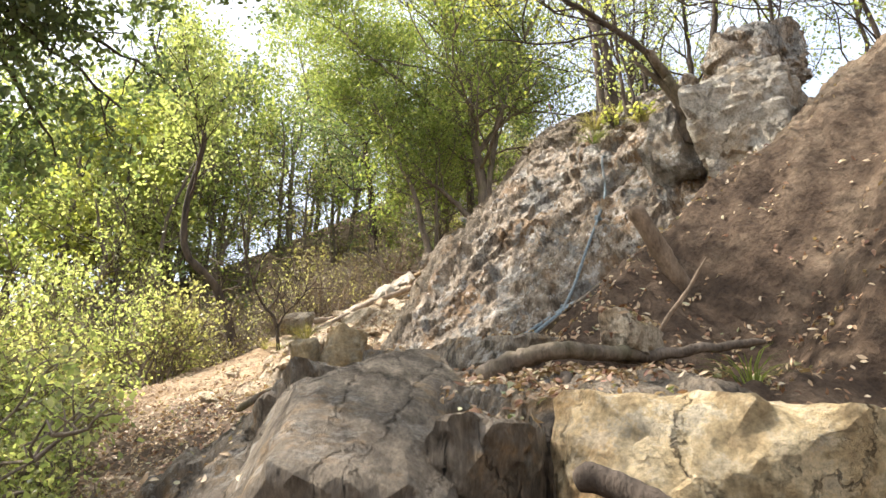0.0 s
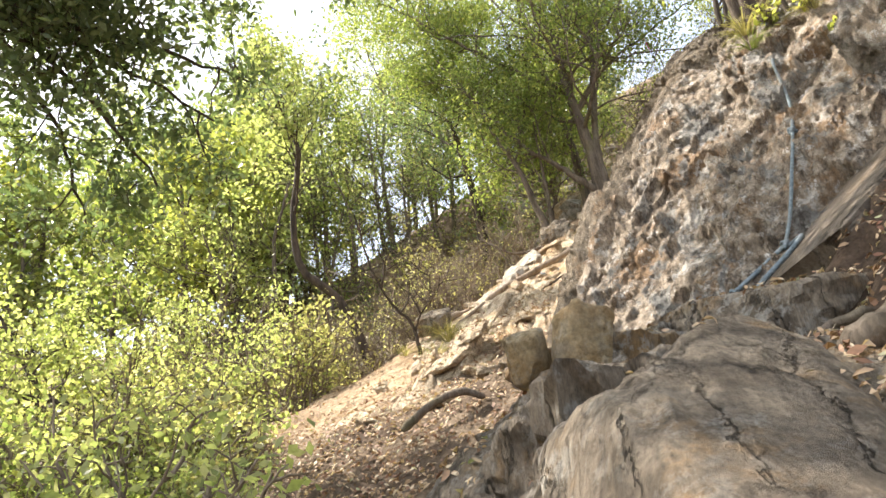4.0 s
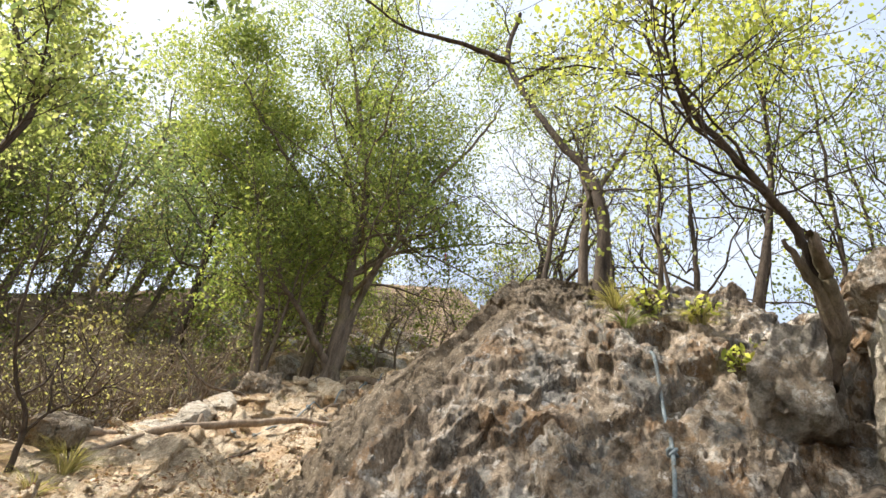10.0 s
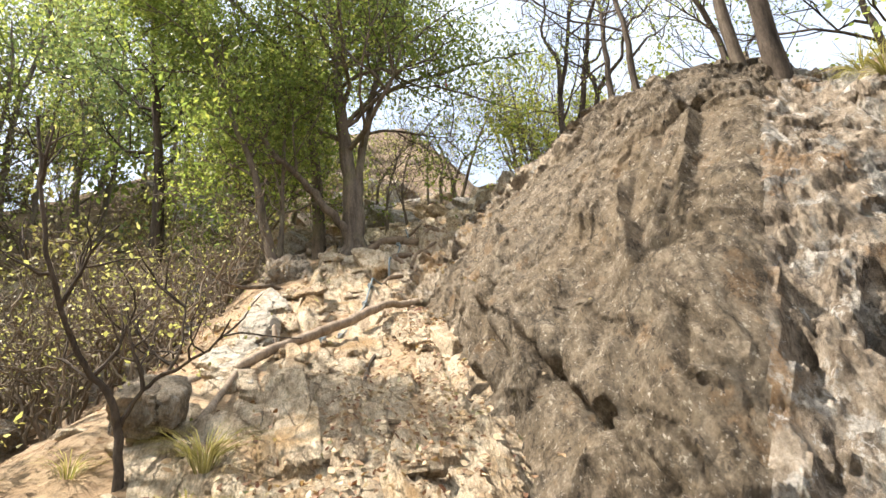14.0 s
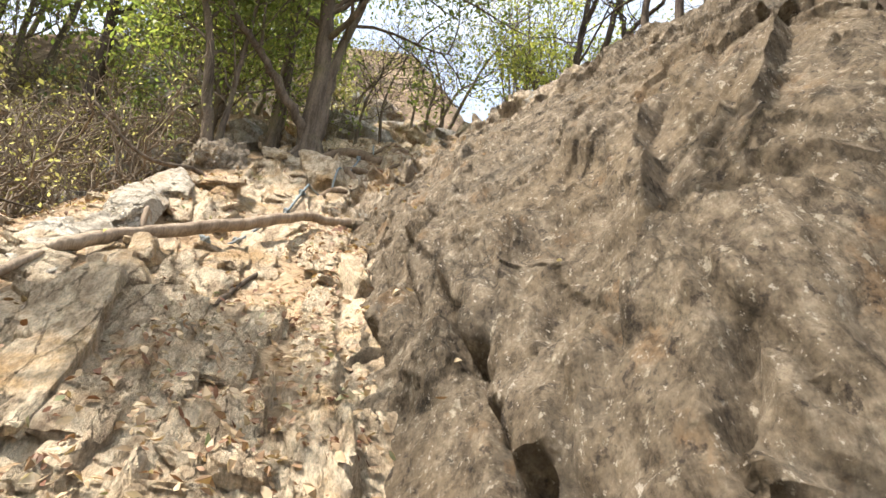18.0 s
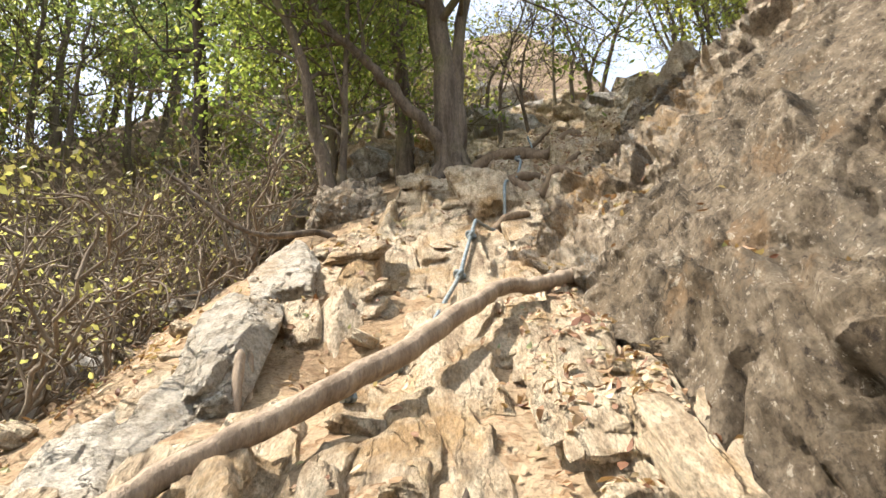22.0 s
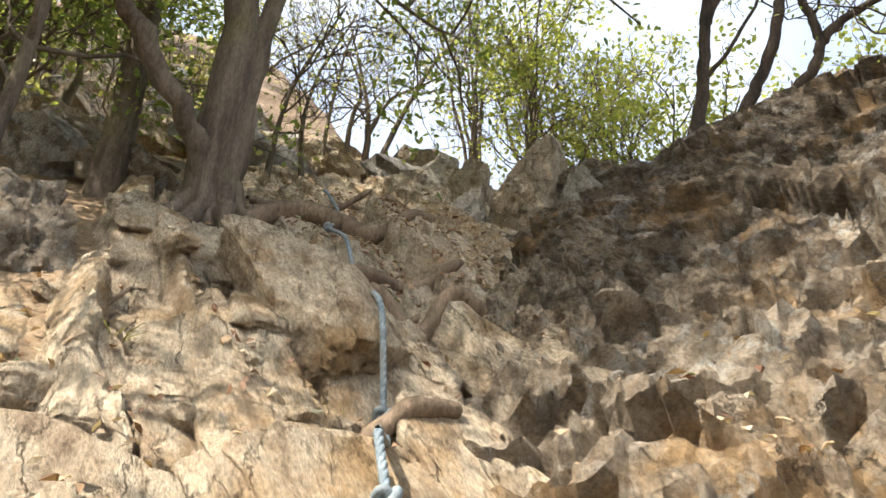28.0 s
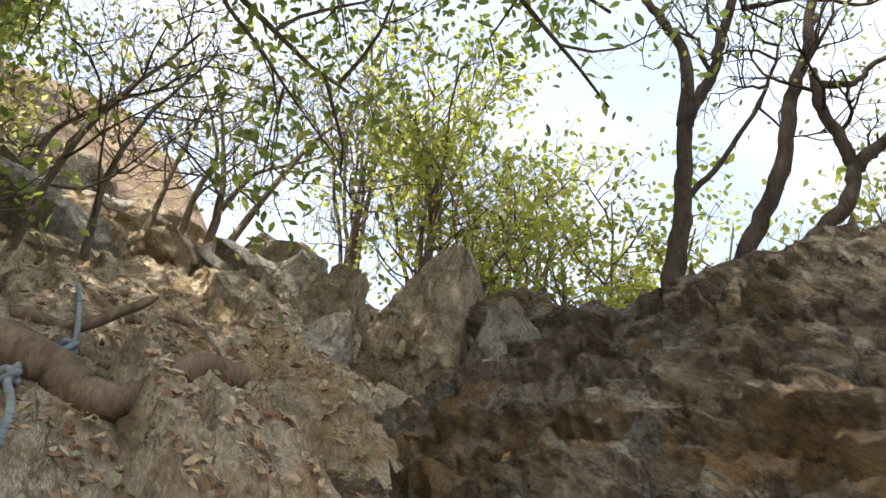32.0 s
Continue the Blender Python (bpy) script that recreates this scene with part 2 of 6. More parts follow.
def mottled_material(name, stops, layers, rough=0.10, grain=(1, 1, 0.7), turn=(0, 0, 0)):
    """Weathered rock: stains and lichen patches over a grainy base."""
    m, t, b = material(name)
    col = ramp(t, tex(t, 9, 12, 0.78, grain, turn).outputs[0], stops)
    for scale, lo, hi, much, tint in layers:
        n = tex(t, scale, 9, 0.72, tuple(0.5 + 0.5 * a for a in grain), turn)
        col = mix(t, ramp(t, n.outputs[0], [(lo, 0.0), (hi, much)]), col, tint)
    fine = tex(t, 48, 8, 0.78)
    mid = tex(t, 12, 10, 0.75, grain, turn)
    # broken flakes: each has its own level, with dark joints between
    flakes = []
    for scale, stretch in ((4.2, (1.0, 1.5, 0.6)), (13.0, (1.0, 1.3, 0.7))):
        warp = t.nodes.new("ShaderNodeVectorMath")
        warp.operation = "MULTIPLY_ADD"
        warp.inputs[1].default_value = (0.13, 0.13, 0.13)
        for feature in ("F1", "DISTANCE_TO_EDGE"):
            v = tex(t, scale, 0, 0, tuple(a * b for a, b in zip(stretch, grain)), turn, "Voronoi")
            v.feature = feature
            src = v.inputs["Vector"].links[0].from_socket
            if feature == "F1":
                t.links.new(mid.outputs["Color"], warp.inputs[0])
                t.links.new(src, warp.inputs[2])
            t.links.new(warp.outputs[0], v.inputs["Vector"])
            flakes.append(v)
    for v, wide, deep in ((flakes[1], 0.045, 0.4), (flakes[3], 0.06, 0.6)):
        where = ramp(t, tex(t, 1.3, 5, 0.6).outputs[0], [(0.42, deep), (0.58, 1.0)])
        joint = mix(t, ramp(t, v.outputs["Distance"], [(0.0, 0.0), (wide, 1.0)]), where, (1, 1, 1))
        col = mix(t, 1.0, col, joint, "MULTIPLY")
    col = mix(t, 1.0, col, ramp(t, fine.outputs[0], [(0.32, 0.5), (0.5, 1.0), (0.68, 1.35)]), "MULTIPLY")
    t.links.new(col, b.inputs["Base Color"])
    b.inputs["Roughness"].default_value = 0.9
    b.inputs["Specular IOR Level"].default_value = 0.2
    bump(t, b, [(flakes[0].outputs["Color"], 0.018), (flakes[2].outputs["Color"], 0.012), (mid.outputs[0], rough * 0.3), (fine.outputs[0], 0.016)])
    return m


M_FACE = mottled_material("mottled_front", [(0.36, (0.12, 0.092, 0.065)), (0.46, (0.27, 0.21, 0.15)), (0.55, (0.40, 0.325, 0.245)), (0.66, (0.54, 0.46, 0.365))],
                          ((2.3, 0.53, 0.60, 0.75, (0.28, 0.17, 0.085)), (3.1, 0.52, 0.58, 0.8, (0.27, 0.265, 0.245)), (4.3, 0.55, 0.60, 0.9, (0.56, 0.51, 0.44)), (11, 0.58, 0.63, 0.9, (0.66, 0.62, 0.56)), (6.5, 0.57, 0.63, 0.8, (0.09, 0.07, 0.055)), (2.6, 0.56, 0.64, 0.75, (0.085, 0.066, 0.05))), 0.1, (1.2, 1.2, 0.55))
M_SLAB = mottled_material("brown_schist_side", [(0.37, (0.055, 0.042, 0.028)), (0.45, (0.14, 0.108, 0.073)), (0.54, (0.21, 0.165, 0.115)), (0.65, (0.34, 0.28, 0.205))],
                          ((1.1, 0.50, 0.62, 0.6, (0.21, 0.155, 0.095)), (1.7, 0.54, 0.64, 0.6, (0.13, 0.112, 0.088)), (2.7, 0.57, 0.64, 0.55, (0.25, 0.155, 0.08)), (17, 0.595, 0.63, 0.85, (0.44, 0.385, 0.30)), (38, 0.60, 0.63, 0.9, (0.50, 0.44, 0.36)), (15, 0.58, 0.63, 0.8, (0.04, 0.03, 0.024))), 0.12, (1.9, 0.55, 1.2), (37, 0, 37))


def soil_material():
    m, t, b = material("soil_and_litter")
    big = tex(t, 0.55, 5, 0.6)
    med = tex(t, 4.5, 8, 0.7)
    fine = tex(t, 42, 6, 0.75)
    fleck = tex(t, 16, 2, 0.5, kind="Voronoi")
    col = ramp(t, med.outputs[0], [(0.3, (0.17, 0.105, 0.06)), (0.5, (0.33, 0.225, 0.13)), (0.7, (0.50, 0.37, 0.23))])
    leafy = ramp(t, fleck.outputs["Color"], [(0.2, (0.12, 0.065, 0.035)), (0.5, (0.33, 0.21, 0.12)), (0.8, (0.50, 0.38, 0.25))])
    col = mix(t, ramp(t, big.outputs[0], [(0.42, 0.1), (0.6, 0.7)]), col, leafy)
    # dark humus on the bank below the rope and under the wood
    pos = t.nodes.new("ShaderNodeNewGeometry")
    xyz = t.nodes.new("ShaderNodeSeparateXYZ")
    t.links.new(pos.outputs["Position"], xyz.inputs[0])

    def span(out, lo, hi):
        r = t.nodes.new("ShaderNodeMapRange")
        r.interpolation_type = "SMOOTHSTEP"
        r.inputs["From Min"].default_value, r.inputs["From Max"].default_value = lo, hi
        if lo > hi:
            r.inputs["From Min"].default_value, r.inputs["From Max"].default_value = hi, lo
            r.inputs["To Min"].default_value, r.inputs["To Max"].default_value = 1.0, 0.0
        t.links.new(out, r.inputs["Value"])
        return r.outputs[0]

    def calc(op, a, c):
        n = t.nodes.new("ShaderNodeMath")
        n.operation = op
        for k, v in ((0, a), (1, c)):
            if isinstance(v, float):
                n.inputs[k].default_value = v
            else:
                t.links.new(v, n.inputs[k])
        return n.outputs[0]

    bank = calc("MAXIMUM", span(xyz.outputs[1], 6.0, 4.8), calc("MULTIPLY", span(xyz.outputs[1], 11.6, 14.0), 0.75))
    beside = calc("SUBTRACT", calc("MULTIPLY", xyz.outputs[1], 0.515), calc("MULTIPLY", xyz.outputs[0], 0.857))
    wood = calc("MULTIPLY", span(beside, 3.2, 4.4), 0.65)
    humus = ramp(t, med.outputs[0], [(0.3, (0.04, 0.026, 0.017)), (0.5, (0.095, 0.064, 0.042)), (0.7, (0.175, 0.125, 0.083))])
    litter = ramp(t, fleck.outputs["Color"], [(0.2, (0.07, 0.042, 0.027)), (0.5, (0.19, 0.125, 0.078)), (0.85, (0.33, 0.25, 0.17))])
    humus = mix(t, ramp(t, big.outputs[0], [(0.45, 0.0), (0.6, 0.7)]), humus, litter)
    col = mix(t, calc("MAXIMUM", bank, wood), col, humus)
    col = mix(t, 1.0, col, ramp(t, fine.outputs[0], [(0.3, 0.55), (0.5, 1.0), (0.7, 1.25)]), "MULTIPLY")
    t.links.new(col, b.inputs["Base Color"])
    b.inputs["Roughness"].default_value = 0.95
    b.inputs["Specular IOR Level"].default_value = 0.15
    bump(t, b, [(med.outputs[0], 0.06), (fleck.outputs["Distance"], 0.012), (fine.outputs[0], 0.012)])
    return m


M_SOIL = soil_material()


def bark_material(name, dark, light, moss=0.0):
    m, t, b = material(name)
    rid = tex(t, 9, 7, 0.7, (1, 1, 0.16))
    fine = tex(t, 60, 5, 0.7, (1, 1, 0.4))
    pat = tex(t, 2.2, 4, 0.6)
    col = ramp(t, rid.outputs[0], [(0.32, dark), (0.66, light)])
    if moss:
        col = mix(t, ramp(t, pat.outputs[0], [(0.5, 0.0), (0.68, moss)]), col, (0.17, 0.165, 0.06))
    col = mix(t, 1.0, col, ramp(t, fine.outputs[0], [(0.3, 0.65), (0.7, 1.25)]), "MULTIPLY")
    t.links.new(col, b.inputs["Base Color"])
    b.inputs["Roughness"].default_value = 0.9
    b.inputs["Specular IOR Level"].default_value = 0.2
    bump(t, b, [(rid.outputs[0], 0.03), (fine.outputs[0], 0.006)])
    return m


M_BARK = bark_material("grey_brown_bark", (0.06, 0.045, 0.032), (0.23, 0.18, 0.135), moss=0.35)
M_BARK_D = bark_material("dark_bark", (0.03, 0.023, 0.018), (0.125, 0.095, 0.07))
M_WOOD = bark_material("weathered_wood", (0.20, 0.145, 0.10), (0.44, 0.35, 0.26))
M_TWIG = bark_material("pale_twigs", (0.11, 0.082, 0.056), (0.30, 0.24, 0.175))
M_ROOT = bark_material("root_bark", (0.11, 0.075, 0.048), (0.32, 0.235, 0.16))


def leaf_material(name, stops, glow=0.6, gloss=0.45):
    m, t, b = material(name)
    geo = t.nodes.new("ShaderNodeNewGeometry")
    col = ramp(t, geo.outputs["Random Per Island"], stops)
    vein = tex(t, 30, 3, 0.6)
    col = mix(t, 1.0, col, ramp(t, vein.outputs[0], [(0.3, 0.75), (0.7, 1.2)]), "MULTIPLY")
    t.links.new(col, b.inputs["Base Color"])
    b.inputs["Roughness"].default_value = gloss
    b.inputs["Specular IOR Level"].default_value = 0.35
    tr = t.nodes.new("ShaderNodeBsdfTranslucent")
    bright = mix(t, 1.0, col, (1.5, 1.6, 0.9), "MULTIPLY")
    t.links.new(bright, tr.inputs[0])
    ms = t.nodes.new("ShaderNodeMixShader")
    ms.inputs[0].default_value = glow
    t.links.new(b.outputs[0], ms.inputs[1])
    t.links.new(tr.outputs[0], ms.inputs[2])
    t.links.new(ms.outputs[0], t.nodes["Material Output"].inputs[0])
    return m


L_GREEN = leaf_material("green_leaves", [(0.0, (0.12, 0.155, 0.055)), (0.5, (0.19, 0.225, 0.075)), (0.85, (0.28, 0.295, 0.10)), (1.0, (0.38, 0.36, 0.13))])
L_YELLOW = leaf_material("yellow_green_leaves", [(0.0, (0.20, 0.225, 0.065)), (0.5, (0.30, 0.31, 0.09)), (1.0, (0.42, 0.385, 0.13))])
L_LIGHT = leaf_material("light_young_leaves", [(0.0, (0.21, 0.24, 0.10)), (0.5, (0.31, 0.33, 0.145)), (0.85, (0.40, 0.40, 0.20)), (1.0, (0.46, 0.42, 0.25))], glow=0.62)
L_DARK = leaf_material("dark_green_leaves", [(0.0, (0.085, 0.115, 0.065)), (0.6, (0.14, 0.175, 0.09)), (1.0, (0.22, 0.245, 0.13))], glow=0.5, gloss=0.35)
L_PALE = leaf_material("pale_thicket_leaves", [(0.0, (0.20, 0.19, 0.09)), (0.5, (0.32, 0.295, 0.15)), (1.0, (0.46, 0.40, 0.25))])
L_DRY = leaf_material("dry_leaves", [(0.0, (0.16, 0.065, 0.035)), (0.25, (0.24, 0.135, 0.075)), (0.5, (0.36, 0.235, 0.135)), (0.8, (0.47, 0.345, 0.215)), (0.95, (0.58, 0.47, 0.33)), (1.0, (0.22, 0.25, 0.12))], glow=0.15, gloss=0.6)
L_STRAW = leaf_material("dry_grass", [(0.0, (0.18, 0.17, 0.05)), (1.0, (0.45, 0.38, 0.19))], glow=0.3, gloss=0.6)
L_GRASS = leaf_material("green_grass", [(0.0, (0.07, 0.10, 0.025)), (1.0, (0.22, 0.24, 0.07))], glow=0.3)

# ---- the hillside ----
CREST_Y = (-6.0, 0.0, 2.3, 4.8, 6.1, 7.5, 8.0, 9.7, 10.6, 11.8, 13.9, 16.0, 18.7, 30.0, 60.0)
CREST_X = (5.2, 4.8, 4.4, 4.6, 5.2, 6.4, 6.75, 6.8, 7.7, 8.7, 9.8, 11.2, 13.5, 20.0, 40.0)


def far_y(y):
    """The climb: full up to 22 m, easing off beyond."""
    up = np.where(y > 22, 22 + 26 * np.tanh((y - 22) / 26), y)
    return np.where(y < -3, -3 + 7 * np.tanh((y + 3) / 7), up)


def far_x(x):
    return np.where(x < -4, -4 + 9 * np.tanh((x + 4) / 9), x)


def ground_plain(x, y):
    """The ground without its relief, in metres."""
    ex, ey = far_x(x), far_y(y)
    low = 0.312 * ex + 0.484 * ey - 0.026
    high = 0.488 * ex + 0.431 * ey + 0.079
    rise = sstep(10.4, 11.9, 0.54 * x + 0.84 * y)
    z = low + rise * np.maximum(0, high - low) - 0.04
    # soil bank below the rope
    soil = 0.879 * x + 0.104 * y + 0.199 - 0.40 * np.maximum(0, y - 1.7)
    terrace = 1.05 + 0.18 * x + 1.3 * np.maximum(0, y - 0.75) + 1.15 * np.maximum(0, x - 2.4)
    soil = np.minimum(soil, terrace)
    soil = soil - 1.9 * np.maximum(0, 1.2 - x) - 0.7 * np.maximum(0, 0.3 - y) - 3.0 * np.maximum(0, y - 3.4)
    z = smax(z, np.minimum(soil, 7.0), 0.1)
    # gully beyond the ledge on the left, and the far bank
    s = 0.515 * (y - 6.7) - 0.857 * (x - 0.6)
    z = z - 1.0 * sstep(0.15, 2.0, s) * sstep(6.0, 10.0, y) * (1 - sstep(17.5, 21.5, y))
    z = z + 0.28 * np.maximum(0, np.minimum(ey, 40) - 17.0) * sstep(17.0, 21.0, y) * (1 - sstep(4.0, 14.0, s))
    # worn tread beside the rope
    z = z - 0.15 * np.exp(-(((x - 2.43) / 0.36) ** 2) - ((y - 8.68) / 0.42) ** 2)
    # behind the crest it falls away
    over = np.maximum(0, x - np.interp(y, CREST_Y, CREST_X))
    z = z - 1.15 * over + 0.75 * np.maximum(0, over - 30)
    return z


def ground_height(x, y):
    z = ground_plain(x, y)
    p = np.stack([x, y, np.zeros_like(x)], 1)
    near = np.exp(-((x / 40) ** 2) - (y / 50) ** 2)
    bankish = sstep(0.9, 1.4, x) * (1 - sstep(3.0, 3.6, y))
    z = z + bankish * near * (0.08 * fbm(p * (3.3, 6.0, 1), 3, 45) + 0.04 * facet(p * 7 + 0.3, 46) + 0.02 * facet(p * 17, 47))
    z = z + near * (0.09 * fbm(p * 0.8, 3, 21) + 0.06 * fbm(p * 3.1, 4, 31, 0.6)) + 0.022 * fbm(p * 13, 3, 41, 0.6) * near
    return z + (1 - near) * 3.0 * fbm(p * 0.03, 3, 51)


def axis(lo, hi, step, far):
    core = np.arange(lo, hi + step / 2, step)
    n = np.arange(1, 61)
    out = step * (1.13**n - 1) / 0.13
    out = out[out < far]
    return np.concatenate([lo - out[::-1], core, hi + out])


def grid_faces(nx, ny):
    i = np.arange(nx * ny).reshape(nx, ny)
    return np.stack([i[:-1, :-1].ravel(), i[1:, :-1].ravel(), i[1:, 1:].ravel(), i[:-1, 1:].ravel()], 1)


gx, gy = axis(-2.2, 8.6, 0.045, 700), axis(-1.5, 14.5, 0.045, 700)
XX, YY = np.meshgrid(gx, gy, indexing="ij")
ZZ = ground_height(XX.ravel(), YY.ravel())
ground = new("ground", raw_mesh("ground", np.stack([XX.ravel(), YY.ravel(), ZZ], 1), grid_faces(len(gx), len(gy)), M_SOIL))
tagged(ground, "steep hillside of tan soil, broken schist and leaf litter", "ground", kind="structure")


def gz(x, y):
    return float(ground_height(np.array([float(x)]), np.array([float(y)]))[0])


# ---- the great slab and the ridge behind it ----
def outcrop_height(x, y):
    p = np.stack([x, y, np.zeros_like(x)], 1)
    left = 1.489 * x - 0.176 * y + 1.50 + 0.16 * vnoise(p * (0.3, 0.5, 1), 61)
    front = 1.24 * x + 1.109 * y - 3.63
    top = 0.546 * x + 0.442 * y + 1.62 + 0.28 * fbm(p * 1.1, 3, 63)
    ridge = 1.026 * x - 0.21 * y + 3.6
    back = 1.6 - 2.6 * (y - 9.9) + 7.2
    z = smin(smin(left, front, 0.06), smin(top, ridge, 0.18), 0.12)
    z = smin(z, back + 0.9 * (x - 5.5), 0.2)
    over = np.maximum(0, x - np.interp(y, CREST_Y, CREST_X))
    z = z - 1.7 * over
    rightfront = 3.9 + 2.2 * (y - 2.2) - 0.9 * (x - 3.4)
    return smin(z, rightfront + 3.0 * np.maximum(0, 3.2 - x), 0.15)


def surface_normals(v, nx, ny):
    g = v.reshape(nx, ny, 3)
    n = np.cross(np.gradient(g, axis=0), np.gradient(g, axis=1))
    n /= np.linalg.norm(n, axis=2, keepdims=True)
    return n.reshape(-1, 3)


def drop_unused(v, faces):
    used = np.unique(faces)
    back = np.full(len(v), -1)
    back[used] = np.arange(len(used))
    return v[used], back[faces]


ox = np.concatenate([np.arange(0.8, 3.8, 0.0125), np.arange(3.8, 8.0, 0.02), np.arange(8.0, 9.6, 0.05)])
oy = np.concatenate([np.arange(1.3, 9.0, 0.0155), np.arange(9.0, 12.0, 0.02)])
XX, YY = np.meshgrid(ox, oy, indexing="ij")
V = np.stack([XX.ravel(), YY.ravel(), outcrop_height(XX.ravel(), YY.ravel())], 1)
N = surface_normals(V, len(ox), len(oy))
isfront = sstep(-0.1, 0.35, 4.03 + 0.194 * V[:, 0] - V[:, 1])
isridge = sstep(7.4, 8.6, V[:, 1] + 0.55 * (V[:, 0] - 4))
inside = V[:, 2] > ground_plain(V[:, 0], V[:, 1]) - 0.6


def saw(u, sharp=0.05):
    """A sheet that thickens slowly and breaks off short."""
    f = u - np.floor(u)
    return np.where(f < 1 - sharp, f / (1 - sharp), (1 - f) / sharp)


# open cracks between the sheets, in plan
CRACKS = (((3.05, 6.95), (2.46, 6.17), (2.34, 6.0)), ((2.85, 5.90), (2.53, 5.72), (2.26, 5.46)), ((2.51, 6.06), (2.25, 5.66), (1.97, 5.16), (1.84, 4.90), (1.70, 4.72)), ((2.30, 5.02), (2.06, 4.86), (1.86, 4.75)), ((3.45, 6.90), (2.95, 6.55), (2.60, 6.31), (2.40, 6.06)), ((2.62, 6.62), (2.42, 6.36), (2.29, 6.10)), ((3.6, 7.5), (3.1, 7.25), (2.7, 6.9)))


def to_line(x, y, line):
    """Distance in plan to a line of points, positive on its near side."""
    best, side = np.full(len(x), 9.0), np.ones(len(x))
    for (ax, ay), (bx, by) in zip(line, line[1:]):
        dx, dy = bx - ax, by - ay
        k = np.clip(((x - ax) * dx + (y - ay) * dy) / (dx * dx + dy * dy), 0, 1)
        far = np.hypot(x - ax - k * dx, y - ay - k * dy)
        near = far < best
        side = np.where(near, np.sign((x - ax) * dy - (y - ay) * dx), side)
        best = np.where(near, far, best)
    return best * side


def d_side(p):
    """Spalled sheets of the smooth side: broken edges run up along the dip, finer flakes above."""
    w1, w2, w3 = vnoise(p * 1.1, 66), vnoise(p * 3.3, 67), vnoise(p * 9.0, 68)
    u = 0.8 * p[:, 0] - 0.6 * p[:, 1] + 0.16 * w1 + 0.06 * w2 + 0.018 * w3
    v = 0.6 * p[:, 0] + 0.8 * p[:, 1] + 0.2 * w2
    upper = sstep(0.9, 1.9, p[:, 2] - 0.484 * p[:, 1] - 0.312 * p[:, 0] - 0.4)
    q = np.stack([u, v, 0 * u], 1)
    m1 = sstep(-0.12, 0.22, vnoise(q * (1.3, 0.8, 1), 69))
    m2 = sstep(-0.05, 0.2, vnoise(q * (2.6, 1.5, 1) + 4, 70))
    m3 = sstep(-0.1, 0.2, vnoise(q * (5, 3, 1) + 8, 79))
    out = 0.10 * m1 * saw(1.75 * u + 0.2 * w1 + 0.3 * vnoise(q * (0.2, 1.4, 1), 71), 0.045) ** 1.6
    out = out + 0.042 * m2 * saw(4.1 * u + 0.35 * w2 + 0.4 * vnoise(q * (0.3, 2.2, 1), 72), 0.09)
    out = out + 0.014 * m3 * saw(10.5 * u + 0.4 * w3 + 0.5 * vnoise(q * (0.5, 4, 1), 73), 0.18)
    level = 3.0 * fbm(q * (1.5, 1.0, 1) + 2.0, 4, 74, 0.6)
    out = out + 0.026 * (np.floor(level) + sstep(0.88, 1.0, level - np.floor(level)))
    chips = np.stack([p[:, 0] * 5.5 + 0.5 * w2, p[:, 1] * 2.6 + 0.5 * w1, p[:, 2] * 3.0], 1)
    out = out + (0.008 + 0.05 * upper) * facet(chips, 75, 0.9) + (0.006 + 0.022 * upper) * facet(chips * (2.3, 2.6, 2.3), 76, 0.9)
    out = out + 0.035 * fbm(p * 0.9, 2, 77) + 0.007 * fbm(p * 9, 3, 78) + 0.006 * facet(p * (13, 15, 10), 91)
    out = np.clip(out, -0.08, 0.16)
    for k, line in enumerate(CRACKS):
        e = to_line(p[:, 0] + 0.03 * w2 + 0.02 * w3, p[:, 1] + 0.03 * w1 - 0.02 * w3, line)
        ends = np.minimum(np.hypot(p[:, 0] - line[0][0], p[:, 1] - line[0][1]), np.hypot(p[:, 0] - line[-1][0], p[:, 1] - line[-1][1]))
        live = sstep(0.0, 0.25, ends) * sstep(-0.45, -0.1, vnoise(p * 2.6 + k, 92))
        lip = np.exp(np.minimum(e, 0) / 0.22) * (1 - sstep(-0.016, 0.018, e))
        out = out + live * ((0.07 + 0.02 * (k % 3)) * lip - 0.08 * np.exp(-(((e - 0.012) / 0.028) ** 2)))
    fine = vnoise(q * (3.2, 1.1, 1) + 1.5, 90) + 0.4 * vnoise(q * (7, 3, 1), 65)
    return out - 0.05 * np.exp(-((fine / 0.035) ** 2)) * sstep(0.0, 0.25, vnoise(p * 1.3, 64))


def d_face(p):
    """Lumps, ribs and pockets of the weathered front."""
    sw = np.stack([vnoise(p * 2, 81), vnoise(p * 2, 82), vnoise(p * 2, 83)], 1)
    out = 0.07 * fbm(p * 0.9, 2, 87) + 0.055 * facet(p * (1.9, 1.9, 1.1) + 0.3 * sw, 85, 0.9) + 0.036 * facet(p * (4.8, 4.8, 2.6) + 0.3 * sw, 86, 0.9) + 0.022 * facet(p * (11, 11, 6.5) + 0.4 * sw, 84, 0.9) + 0.012 * facet(p * (24, 24, 15), 89) + 0.012 * fbm(p * 16, 3, 88)
    pits = vnoise(p * (3.6, 3.6, 2.2) + 0.6 * sw, 80)
    out = out - 0.06 * sstep(0.30, 0.42, pits)
    for hx, hy, hz, deep, wide in ((3.48, 3.62, 4.70, 0.34, 0.11), (3.40, 4.38, 5.42, 0.40, 0.24)):
        out = out - deep * np.exp(-(((p - (hx, hy, hz)) ** 2).sum(1)) / wide**2)
    return out


